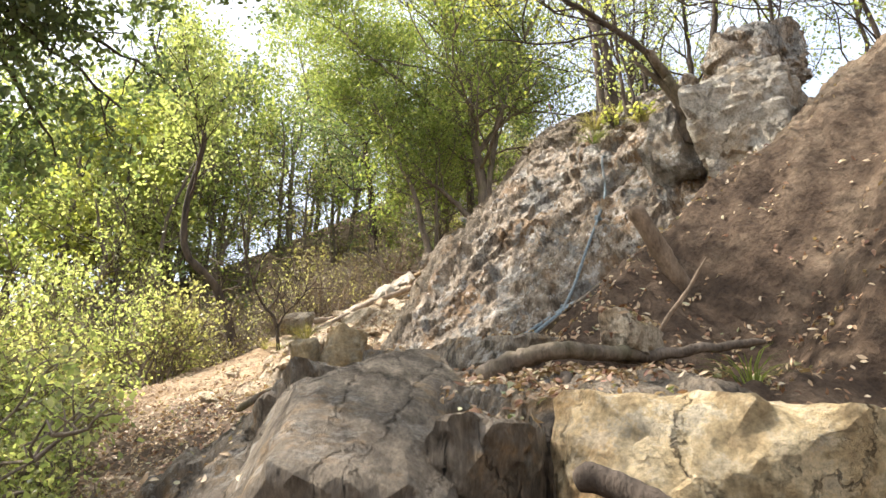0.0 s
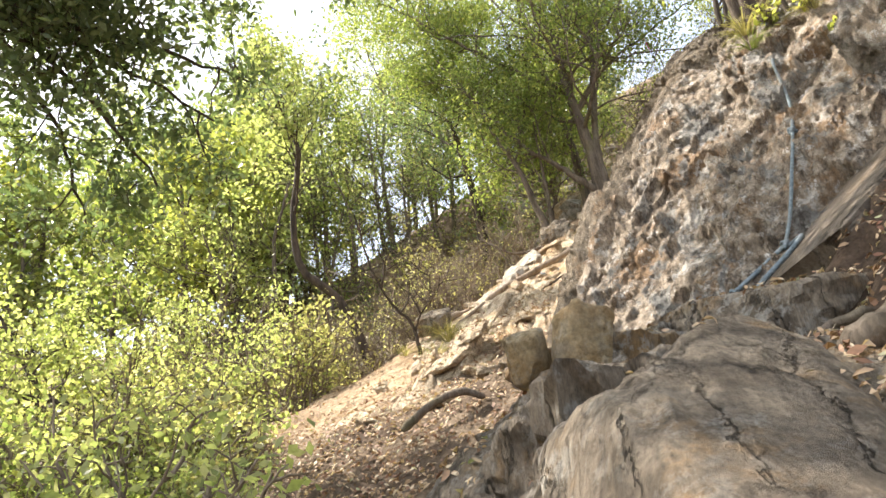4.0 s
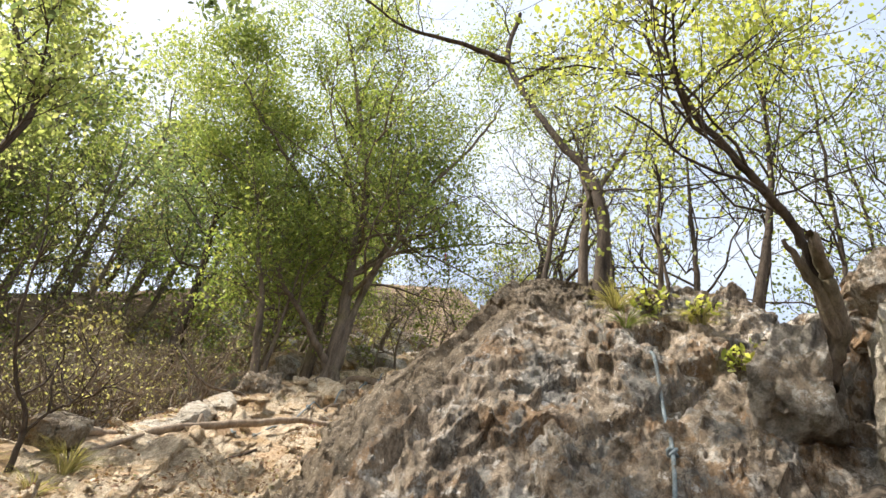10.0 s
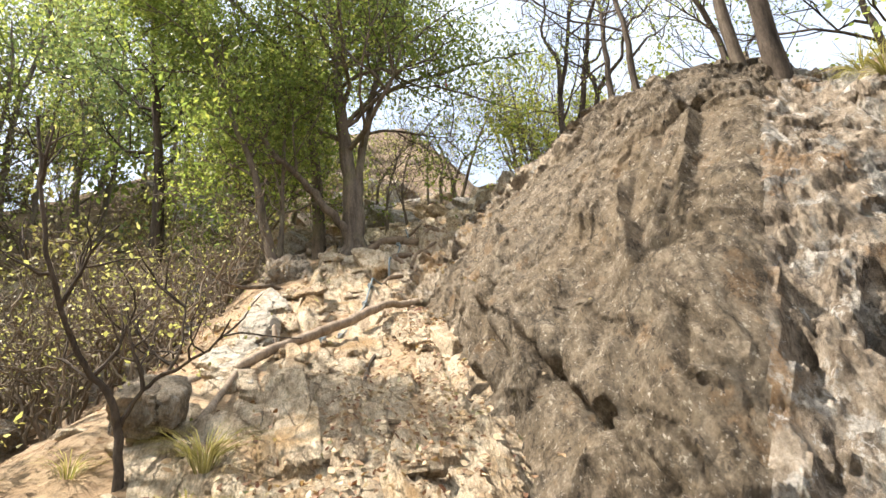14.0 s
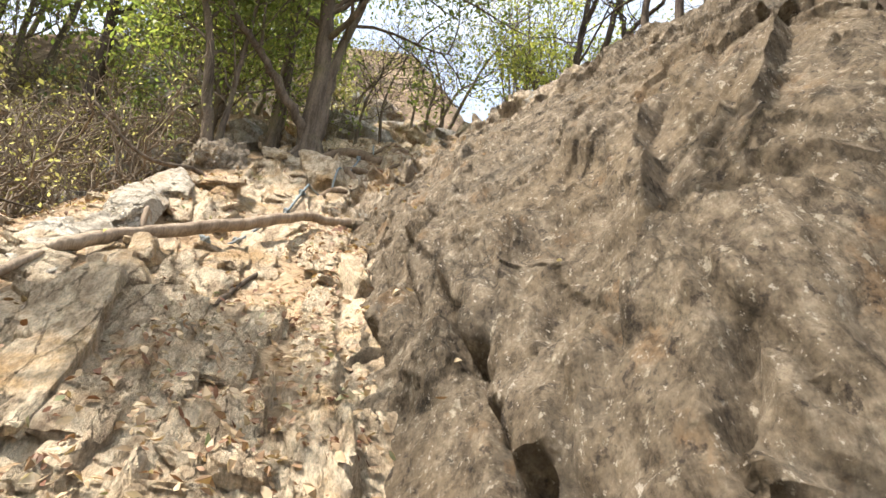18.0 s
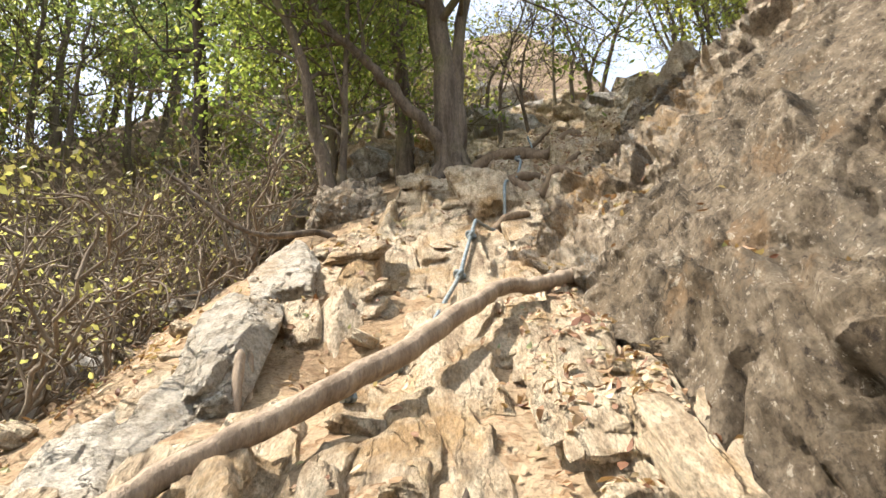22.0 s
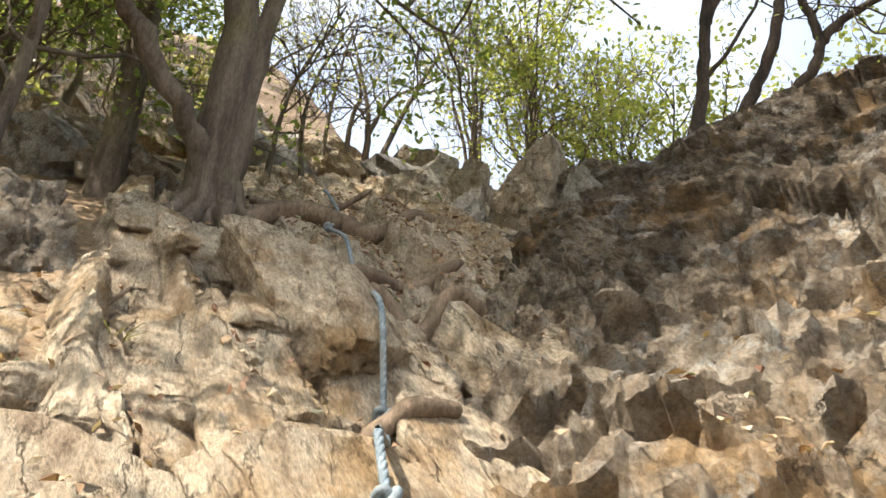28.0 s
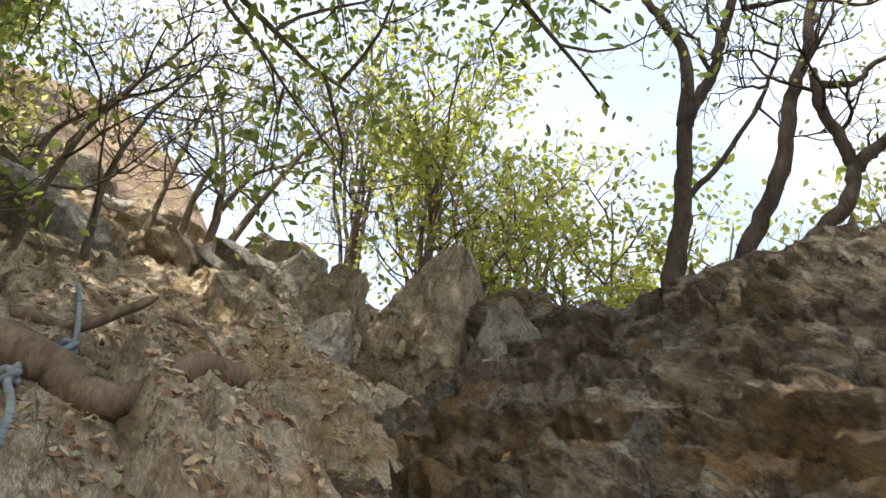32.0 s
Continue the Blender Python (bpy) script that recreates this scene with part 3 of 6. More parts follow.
def d_crest(p):
    """Thin broken beds of the ridge, each a little proud of the next."""
    sw = np.stack([vnoise(p * 2, 81), vnoise(p * 2, 82), vnoise(p * 2, 83)], 1)
    u = 0.8 * p[:, 0] - 0.6 * p[:, 1] + 0.10 * sw[:, 0] + 0.03 * vnoise(p * 5, 98)
    low = 1 - sstep(5.0, 6.0, p[:, 0])
    bed = p[:, 2] - 0.25 * p[:, 0] - 0.2 * p[:, 1] + 0.10 * sw[:, 0]
    out = 0.10 * fbm(p * 1.0, 2, 97) + 0.09 * facet(p * (1.6, 1.2, 2.4) + 0.25 * sw, 95, 0.9) + 0.075 * facet(p * (4.2, 3.2, 8.5) + 0.3 * sw, 96, 0.9) + 0.042 * facet(p * (9, 7, 18) + 0.3 * sw, 94, 0.9)
    out = out + low * (0.10 * saw(2.6 * u + 0.3 * sw[:, 1], 0.08) + 0.04 * saw(7.0 * u + 0.4 * sw[:, 2], 0.12))
    out = out + 0.045 * saw(6.0 * bed + 0.5 * sw[:, 1], 0.15) * sstep(-0.2, 0.2, vnoise(p * 1.7, 93)) + 0.02 * saw(15.0 * bed + sw[:, 2], 0.2)
    return out


d = np.zeros(len(V))
for share, fn in (((1 - isfront) * (1 - isridge), d_side), (isfront, d_face), (isridge * (1 - isfront), d_crest)):
    on = inside & (share > 0)
    d[on] += share[on] * fn(V[on])
V = V + N * d[:, None]
keep = V[:, 2] > ground_plain(V[:, 0], V[:, 1]) - 0.35
F = grid_faces(len(ox), len(oy))
F = F[keep[F].all(1)]
kind = isfront[F[:, 0]]
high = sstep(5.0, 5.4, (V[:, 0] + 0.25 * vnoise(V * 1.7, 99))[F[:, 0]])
outcrop = tagged(new("rock_outcrop"), "huge tilted slab of brown schist with a lichen-mottled front", "rock")
outcrop.location = (3.0, 5.0, 3.0)
for nm, sel, mat_, lab in (("smooth_side", (kind <= 0.5) & (isridge[F[:, 0]] <= 0.5), M_SLAB, "smooth cracked brown side of the slab"),
                           ("rough_front", kind > 0.5, M_FACE, "rough pale lichen-mottled front of the slab"),
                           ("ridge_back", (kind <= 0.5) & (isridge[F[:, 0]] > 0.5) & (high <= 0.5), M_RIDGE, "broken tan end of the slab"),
                           ("ridge_top", (kind <= 0.5) & (isridge[F[:, 0]] > 0.5) & (high > 0.5), M_SHADED_CREST, "dark layered crest of the ridge, shade partly in its colour")):
    v_, f_ = drop_unused(V, F[sel])
    me_ = raw_mesh(nm, v_ - np.array(outcrop.location), f_, mat_)
    me_.set_sharp_from_angle(angle=radians(26))
    part(nm, me_, outcrop, lab)


# ---- the rock step in front, below the rope ----
def step_height(x, y):
    p = np.stack([x, y, np.zeros_like(x)], 1)
    top = 0.053 * x + 0.378 * y + 1.08 + 0.10 * fbm(p * 1.3, 3, 101) - 0.34 * np.exp(-(((x - 0.70) / 0.32) ** 2) - ((y - 1.25) / 0.28) ** 2)
    edge = 0.36 + 0.8 * np.maximum(0, y - 1.4)
    left = top + 1.05 * (x - edge - 0.14)
    front = 1.12 + 2.4 * (y - 0.08) + 0.3 * vnoise(p * (2.0, 0.1, 1), 103)
    return smin(smin(top, left, 0.08), smin(front, 2.3 + 0 * x - 2.0 * np.maximum(0, y - 2.6), 0.06), 0.08)


sx, sy = np.arange(-0.6, 2.2, 0.02), np.arange(-0.7, 3.2, 0.02)
XX, YY = np.meshgrid(sx, sy, indexing="ij")
V = np.stack([XX.ravel(), YY.ravel(), step_height(XX.ravel(), YY.ravel())], 1)
N = surface_normals(V, len(sx), len(sy))
LEAN = np.array(Matrix.Rotation(radians(24), 3, "Y") @ Matrix.Rotation(radians(20), 3, "Z")).T
swirl = np.stack([vnoise(V * 2, 111), vnoise(V * 2, 112), vnoise(V * 2, 113)], 1)
V = V + N * (0.06 * facet(V @ LEAN * (1.7, 1.0, 0.8) + 0.3 * swirl, 115) + 0.03 * saw(4.6 * (V @ LEAN)[:, 0] + 0.5 * swirl[:, 0], 0.25) + 0.03 * facet(V @ LEAN * (6.5, 3.2, 2.2) + 0.3 * swirl, 116) + 0.015 * facet(V @ LEAN * (16, 11, 6), 118) + 0.012 * fbm(V * 6, 3, 117))[:, None]
keep = V[:, 2] > ground_plain(V[:, 0], V[:, 1]) - 0.4
F = grid_faces(len(sx), len(sy))
v_, f_ = drop_unused(V, F[keep[F].all(1)])
step_me = raw_mesh("rock_step", v_ - np.array((0.9, 1.2, 1.0)), f_, M_STEP)
step_me.set_sharp_from_angle(angle=radians(34))
step = new("rock_step", step_me)
step.location = (0.9, 1.2, 1.0)
tagged(step, "fissured grey-brown bedrock step with pale lichen spots", "rock")


# ---- bedrock breaking through the gully floor: blades of tilted schist along the strike ----
def strike_frame(x, y):
    a = radians(STRIKE)
    return x * math.cos(a) - y * math.sin(a), x * math.sin(a) + y * math.cos(a)


def sheets(q, wide, long, seed, high):
    """Plates that climb more steeply than the slope and break off at their upper ends."""
    p = q / (wide, long, 1)
    c = np.floor(p)
    best = np.full(len(p), 9.0)
    out = np.zeros(len(p))
    for a in (-1, 0, 1):
        for b in (-1, 0, 1):
            g = c + (a, b, 0)
            h = [hash01(g[:, 0], g[:, 1], g[:, 2] * 0, seed + k) for k in range(5)]
            u = p[:, 0] - g[:, 0] - 0.2 - 0.6 * h[0]
            v = p[:, 1] - g[:, 1] - 0.2 - 0.6 * h[1]
            d = np.maximum(np.abs(u) * 1.15, np.abs(v + 0.25 * u * (h[4] - 0.5)))
            val = high * ((h[2] - 0.5) * 1.1 + (0.45 + 0.9 * h[3]) * v + 1.3 * (h[4] - 0.5) * u)
            near = d < best
            out = np.where(near, val, out)
            best = np.minimum(best, d)
    return out


def bedrock_height(x, y):
    across, along = strike_frame(x, y)
    q = np.stack([across, along, 0 * x], 1)
    q = q + 0.08 * np.stack([vnoise(q * 2.1, 121), vnoise(q * 2.1, 122), 0 * x], 1)
    blades = sheets(q, 0.30, 1.6, 123, 0.20) + sheets(q + 5.0, 0.14, 0.9, 125, 0.055) + 0.012 * facet(q * (16, 7, 1), 127)
    show = fbm(q * 0.55, 3, 129)
    s = 0.515 * (y - 6.7) - 0.857 * (x - 0.6)
    inside = sstep(4.3, 5.6, y) * (1 - sstep(13.0, 16.0, y)) * (1 - sstep(-0.5, -0.15, s))
    treads = np.exp(-(((x - 2.9) / 0.4) ** 2) - ((y - 8.75) / 0.4) ** 2) + np.exp(-(((x - 2.35) / 0.5) ** 2) - ((y - 8.45) / 0.6) ** 2) + 0.6 * np.exp(-(((x - 2.2) / 0.45) ** 2) - ((y - 7.4) / 0.6) ** 2) + 0.5 * np.exp(-(((x - 3.5) / 0.5) ** 2) - ((y - 9.1) / 0.4) ** 2) + np.exp(-(((x - 0.5) / 0.5) ** 2) - ((y - 3.9) / 0.9) ** 2)
    return ground_plain(x, y) + blades + 0.10 * show + 0.11 + 0.03 * sstep(8.2, 9.4, y) - 0.26 * treads - 0.6 * (1 - inside)


bx, by = np.arange(-0.6, 9.4, 0.025), np.arange(4.2, 15.0, 0.025)
XX, YY = np.meshgrid(bx, by, indexing="ij")
V = np.stack([XX.ravel(), YY.ravel(), bedrock_height(XX.ravel(), YY.ravel())], 1)
keep = (V[:, 2] > ground_height(V[:, 0], V[:, 1]) - 0.12) & (V[:, 0] < np.interp(V[:, 1], CREST_Y, CREST_X) + 0.3)
F = grid_faces(len(bx), len(by))
v_, f_ = drop_unused(V, F[keep[F].any(1)])
bed_me = raw_mesh("bedrock", v_ - np.array((3.0, 8.0, 5.0)), f_, M_TAN)
bed_me.set_sharp_from_angle(angle=radians(38))
bedrock = new("bedrock", bed_me)
bedrock.location = (3.0, 8.0, 5.0)
tagged(bedrock, "tilted blades of ochre schist breaking through the gully floor", "rock", kind="structure")


# ---- loose rocks, ledges and fins ----
SPHERES = {}


def sphere_points(res):
    if res not in SPHERES:
        bm = bmesh.new()
        bmesh.ops.create_icosphere(bm, subdivisions=res, radius=1.0)
        SPHERES[res] = (np.array([v.co[:] for v in bm.verts]), np.array([[v.index for v in fc.verts] for fc in bm.faces]))
        bm.free()
    return SPHERES[res]


def rock_mesh(half, seed, mat, res=4, cuts=9, rough=0.05, fol=0.05, sharp=34, taper=0.0):
    """An angular block: a rounded polyhedron with broken, layered sides."""
    rng = np.random.default_rng(seed)
    d, f = sphere_points(res)
    n = [np.eye(3), -np.eye(3)]
    extra = rng.normal(size=(cuts, 3))
    extra /= np.linalg.norm(extra, axis=1, keepdims=True)
    normals = np.vstack(n + [extra])
    h = np.concatenate([rng.uniform(0.86, 1.06, 6), rng.uniform(0.82, 1.12, cuts)])
    sharp = 2.6 * sharp
    s = (np.maximum(0, d @ normals.T) / h) ** sharp
    r = s.sum(1) ** (-1 / sharp)
    p = d * r[:, None]
    p = p * np.stack([1 - taper * 0.5 * (1 + p[:, 2]), 1 - taper * 0.5 * (1 + p[:, 2]), np.ones(len(p))], 1)
    q = p * half
    size = float(np.mean(half))
    swirl = 0.25 * np.stack([vnoise(p * 1.9 + seed, seed + 5), vnoise(p * 1.9 + seed, seed + 6), vnoise(p * 1.9 + seed, seed + 7)], 1)
    k = 1 + 0.5 * rough * fbm(p * 1.7 + seed * 3.1, 3, seed) + 1.6 * rough * facet(q * (1.6, 0.6, 1.2) * (1.5 / size) + swirl + seed * 1.7, seed + 3, 0.9) + 0.8 * rough * facet(q * (4.0, 1.5, 3.2) * (1.4 / size) + swirl + seed, seed + 4, 0.9)
    lay = (q[:, 0] * 17 + 0.5 * q[:, 1] / size + 1.2 * vnoise(p * 2 + seed, seed + 9)) % 1.0
    k = k + fol * (np.where(lay < 0.85, lay / 0.85, (1 - lay) / 0.15) - 0.5) * sstep(0.0, 0.3, vnoise(p * 2.3 + seed, seed + 11) + 0.2)
    me = raw_mesh("rock", p * k[:, None] * half, f, mat)
    me.set_sharp_from_angle(angle=radians(24))
    return me


def rock(name, label, at, half, rot=(0, 0, 0), seed=1, mat=None, group="", **kw):
    ob = new(name, rock_mesh(np.array(half), seed, mat or M_TAN, **kw))
    ob.matrix_world = pose(*at, *rot)
    return tagged(ob, label, "rock", group)


SR = -STRIKE  # turn that lays a rock's y side along the strike
rock("boulder", "yellow boulder wedged in the rock step", (0.67, 1.22, 1.67), (0.088, 0.09, 0.115), (10, 14, 15), 3, M_YEL, fol=0.0, rough=0.04, sharp=5)
rock("boulder", "small brown-yellow boulder beside the yellow one", (0.52, 1.30, 1.67), (0.062, 0.07, 0.095), (8, -12, 40), 4, M_YEL, fol=0.0, rough=0.04, sharp=5)
rock("boulder", "large ochre boulder at the foot of the soil bank", (1.52, -0.12, 0.87), (0.46, 0.32, 0.38), (12, 4, -10), 5, M_YEL, res=5, sharp=9, rough=0.035, fol=0.02)
rock("boulder", "flat grey-brown boulder below the hanging rope", (1.66, 1.86, 1.74), (0.50, 0.42, 0.28), (14, -8, 25), 6, M_STEP, res=5, sharp=20)
rock("boulder", "lichen-spotted boulder in the rock step", (0.66, 1.05, 1.27), (0.32, 0.34, 0.27), (14, 0, 20), 7, M_STEP, res=5, sharp=20, rough=0.1)
rock("boulder", "dark layered boulder at the foot of the step", (0.64, 0.46, 1.06), (0.34, 0.70, 0.30), (30, 10, -14), 8, M_STEP, res=5, rough=0.03, fol=0.03, sharp=9)
rock("stone", "brown stone on the soil bank", (1.80, 0.78, 1.68), (0.12, 0.10, 0.11), (0, 10, 30), 9, M_TAN)
rock("stone", "flat pale stone among roots", (1.26, 0.55, 1.30), (0.07, 0.11, 0.06), (20, 0, 30), 10, M_TAN)
rock("stone", "brown stone in the leaf litter", (0.95, 0.05, 1.05), (0.18, 0.12, 0.12), (10, 0, 50), 12, M_STEP)
rock("boulder", "brown block at the foot of the slab", (1.24, 4.28, 2.40), (0.34, 0.24, 0.17), (18, -16, 10), 11, M_STEP, sharp=20)
# smooth dark slab right of the rope
rock("boulder", "smooth dark grey slab leaning on the soil bank", (2.98, 2.55, 2.80), (1.0, 0.80, 0.14), (0, -38.7, 0), 13, M_SMOOTH, res=5, cuts=2, rough=0.012, fol=0.0, sharp=44)
# pale crag at the top right of the slab
rock("crag", "pale weathered block at the top of the slab", (3.80, 2.06, 3.88), (0.42, 0.38, 0.50), (8, -10, 30), 14, M_PALE, res=5, rough=0.06, fol=0.0, sharp=20)
rock("crag", "grey broken crag topping the slab", (4.12, 2.27, 4.66), (0.42, 0.36, 0.32), (0, 8, 10), 15, M_FACE, res=5, rough=0.09, fol=0.0, sharp=20)
rock("crag", "grey-green block beside the dead trunk", (3.55, 2.75, 4.0), (0.24, 0.22, 0.3), (0, 0, 20), 16, M_GREY, rough=0.10, fol=0.0, sharp=20)
rock("crag", "mottled block behind the dead trunk", (4.02, 2.78, 4.3), (0.30, 0.30, 0.42), (6, -6, 40), 17, M_FACE, rough=0.08, fol=0.0, sharp=20)
# ledge along the left of the gully
for at, half, rot, seed_, lab in (((2.06, 9.02, 5.03), (0.19, 0.66, 0.12), (33, -8, SR), 21, "long pale grey ledge block undercut at its foot"), ((2.55, 9.95, 5.64), (0.19, 0.52, 0.13), (34, -6, SR + 3), 22, "pale grey ledge block with a dark undercut side"),
                                  ((1.42, 8.12, 4.30), (0.17, 0.66, 0.10), (29, -6, SR + 8), 23, "tapering pale ledge end reaching down the slope"), ((1.78, 8.55, 4.60), (0.13, 0.34, 0.10), (35, 4, SR - 6), 29, "narrow pale block wedged between the ledge blocks")):
    rock("ledge_block", lab, at, half, rot, seed_, M_PALE, "blocks of the ledge", res=5, cuts=10, rough=0.06, fol=0.03, sharp=60)
rock("boulder", "rounded grey rock at the head of the ledge", (3.55, 11.65, 6.80), (0.36, 0.34, 0.30), (30, -14, SR), 24, M_RIDGE, res=5, rough=0.1)
rock("boulder", "low grey rock beside the ledge", (0.62, 7.0, 3.76), (0.20, 0.28, 0.14), (20, 0, SR), 25, M_RIDGE)
rock("stone", "flat ochre stone with a shadowed underside", (2.42, 8.12, 4.60), (0.24, 0.11, 0.05), (14, -6, 38), 26, M_TAN, sharp=22)
rock("stone", "flat ochre slab stone stacked beside the ledge", (3.0, 10.2, 5.92), (0.24, 0.14, 0.06), (14, -10, 25), 27, M_TAN, sharp=22)
rock("stone", "small ochre stone beside the flat slab", (3.3, 10.5, 6.15), (0.18, 0.11, 0.06), (10, -12, 15), 28, M_TAN)
# fins of tilted schist up the middle
for i, (x, y, l, w, h, up) in enumerate(((0.88, 6.42, 0.42, 0.17, 0.07, 33), (1.26, 6.55, 0.58, 0.12, 0.08, 33), (2.12, 7.48, 0.85, 0.08, 0.09, 32),
                                         (1.45, 7.12, 0.36, 0.12, 0.08, 34), (1.75, 6.75, 0.42, 0.07, 0.07, 33), (2.50, 7.75, 0.36, 0.06, 0.09, 34), (2.86, 8.2, 0.28, 0.05, 0.11, 30), (3.05, 7.9, 0.24, 0.045, 0.12, 30), (2.75, 7.15, 0.3, 0.06, 0.08, 33), (2.9, 8.75, 0.35, 0.09, 0.06, 36))):
    rock("rock_fin", "long tilted blade of ochre schist on the gully floor", (x, y, float(bedrock_height(np.array([x]), np.array([y]))[0]) + h * 0.25), (w, l, h), (up, -10, SR + (i * 37 % 17) - 8), 31 + i, M_TAN, "fins in the gully", cuts=4, fol=0.04, rough=0.03, sharp=44)
rock("rock_fin", "tall ochre fin split by a cleft with the rope", (3.40, 9.42, 5.64), (0.20, 0.60, 0.09), (42, -6, SR - 2), 51, M_TAN, "fins in the gully", res=5, cuts=5, fol=0.03, rough=0.03, sharp=44)
rock("rock_fin", "ochre fin beside the rope cleft", (3.66, 9.28, 5.62), (0.15, 0.55, 0.10), (41, -12, SR + 3), 52, M_TAN, "fins in the gully", res=5, cuts=5, fol=0.03, rough=0.03, sharp=44)
rock("rock_fin", "broad tan fin with a pointed head", (4.12, 9.55, 5.98), (0.20, 0.48, 0.10), (42, -8, SR - 4), 50, M_TAN, "fins in the gully", res=5, cuts=6, fol=0.03, rough=0.03, sharp=44)
rock("rock_fin", "wide smooth plate of tan schist", (3.05, 9.72, 5.66), (0.26, 0.55, 0.08), (36, -4, SR + 4), 49, M_TAN, "fins in the gully", res=5, cuts=4, fol=0.03, rough=0.02, sharp=44)
rock("rock_fin", "pointed grey-tan fin below the great tree", (4.34, 10.50, 6.70), (0.25, 0.66, 0.20), (40, -16, SR - 4), 53, M_TAN, "fins in the gully", res=5, cuts=6, fol=0.04, rough=0.04, sharp=36)
rock("rock_fin", "broad tilted schist slab below the tree roots", (3.75, 10.2, 6.12), (0.36, 0.62, 0.11), (38, -10, SR), 54, M_TAN, "fins in the gully", res=5, cuts=5, fol=0.03, rough=0.03, sharp=44)
rock("boulder", "tan rock hump beside the root steps", (4.75, 9.75, 6.42), (0.24, 0.60, 0.16), (40, -24, SR), 55, M_TAN, res=5, rough=0.05, sharp=40)
rock("stone", "rounded brown stone in the gully", (4.26, 9.12, 5.72), (0.12, 0.14, 0.13), (0, 0, 20), 56, M_STEP, sharp=20)
rock("boulder", "ochre rock wall along the gully", (5.02, 9.42, 6.35), (0.36, 0.80, 0.34), (30, -34, SR - 6), 57, M_TAN, res=5, rough=0.07, fol=0.05, sharp=36)
rock("boulder", "grey-brown rock hump on the gully side", (5.55, 10.05, 6.92), (0.42, 0.55, 0.22), (26, -28, SR), 58, M_RIDGE, res=5, rough=0.07, fol=0.03, sharp=44)
rock("boulder", "brown layered rock under the ridge", (5.75, 10.55, 7.22), (0.30, 0.45, 0.18), (28, -24, SR), 59, M_RIDGE, res=5, rough=0.07, fol=0.03, sharp=44)
# spires on the skyline
for i, (x, y, z, hx, hy, hz, rz) in enumerate(((7.38, 10.85, 8.58, 0.58, 0.50, 0.66, 20), (7.08, 10.26, 8.22, 0.34, 0.30, 0.44, -20), (7.75, 11.75, 9.0, 0.45, 0.40, 0.45, 10),
                                              (8.2, 12.5, 9.5, 0.50, 0.44, 0.45, 35), (6.75, 9.42, 8.2, 0.16, 0.16, 0.28, 0), (7.0, 11.35, 8.35, 0.28, 0.3, 0.35, 15))):
    rock("rock_spire", "jagged rock spire on the skyline with a pale sunlit flank", (x, y, z), (hx, hy, hz), (14, -14, rz), 61 + i, (M_TAN, M_PALE)[i % 2] if i != 4 else M_RIDGE, "spires on the ridge", res=5, cuts=9, rough=0.07, fol=0.05, sharp=60, taper=0.62)
# rocky far bank left of the gully
rng = np.random.default_rng(77)
for i in range(34):
    u, v = rng.uniform(0, 1), rng.uniform(0, 1)
    x, y = 0.4 + 5.0 * u - 1.6 * v, 12.6 + 6.5 * v + 1.5 * u
    s = rng.uniform(0.22, 0.55)
    rock("bank_rock", "angular grey-tan rock jutting from the wooded bank", (x, y, gz(x, y) + 0.05 * s), (s, s * rng.uniform(0.6, 1.2), s * rng.uniform(0.45, 0.8)), (rng.uniform(-5, 30), rng.uniform(-30, 0), rng.uniform(-60, 60)), 100 + i, (M_GREY, M_TAN, M_RIDGE)[i % 3], "rocks of the bank", rough=0.1)
for i in range(26):
    x, y = rng.uniform(6.5, 10.5), rng.uniform(13.5, 22)
    s = rng.uniform(0.2, 0.6)
    rock("bank_rock", "sunlit tan rock on the upper hillside", (x, y, gz(x, y)), (s, s * 0.9, s * 0.7), (20, rng.uniform(-20, 10), rng.uniform(-60, 60)), 140 + i, M_TAN, "rocks of the upper hillside", res=3, rough=0.1)
# broken rocks on the bank beyond the ledge and on the upper hillside
BANK = [rock_mesh(np.array((1.0, b_, c_)), 300 + k, m_, res=3, rough=0.08, fol=0.03, sharp=50) for k, (b_, c_, m_) in enumerate(((0.8, 0.6, M_GREY), (1.2, 0.5, M_RIDGE), (0.9, 0.7, M_RIDGE), (0.7, 0.45, M_TAN), (1.1, 0.7, M_RIDGE), (0.8, 0.5, M_GREY)))]


def set_rock(name, label, group, me, at, size, rot):
    ob = new(name, me)
    ob.matrix_world = pose(*at, *rot) @ Matrix.Diagonal((size[0], size[1], size[2], 1))
    return tagged(ob, label, "rock", group)


for i in range(46):
    u, v = rng.uniform(0, 1, 2)
    x, y = 0.1 + 2.6 * u - 0.9 * v, 10.2 + 2.2 * u + 2.6 * v
    s = rng.uniform(0.18, 0.5)
    set_rock("bank_rock", "broken brown-grey rock in the shaded bank", "rocks of the shaded bank", BANK[i % 6], (x, y, gz(x, y) + 0.1 * s), (s, s, s), (rng.uniform(0, 35), rng.uniform(-30, 5), rng.uniform(-60, 60)))
for i in range(110):
    x, y = rng.uniform(3.5, 11.0), rng.uniform(12.8, 23)
    if x > float(np.interp(y, CREST_Y, CREST_X)) + 0.6 or (x < 5.6 and y < 13.2):
        continue
    s = rng.uniform(0.14, 0.5) * (0.8 + 0.03 * y)
    set_rock("bank_rock", "jagged tan rock on the upper hillside", "rocks of the upper hillside", BANK[(1, 3, 4, 0)[i % 4]], (x, y, gz(x, y) + 0.05 * s), (s, s, s), (rng.uniform(5, 45), rng.uniform(-30, 5), rng.uniform(-60, 60)))
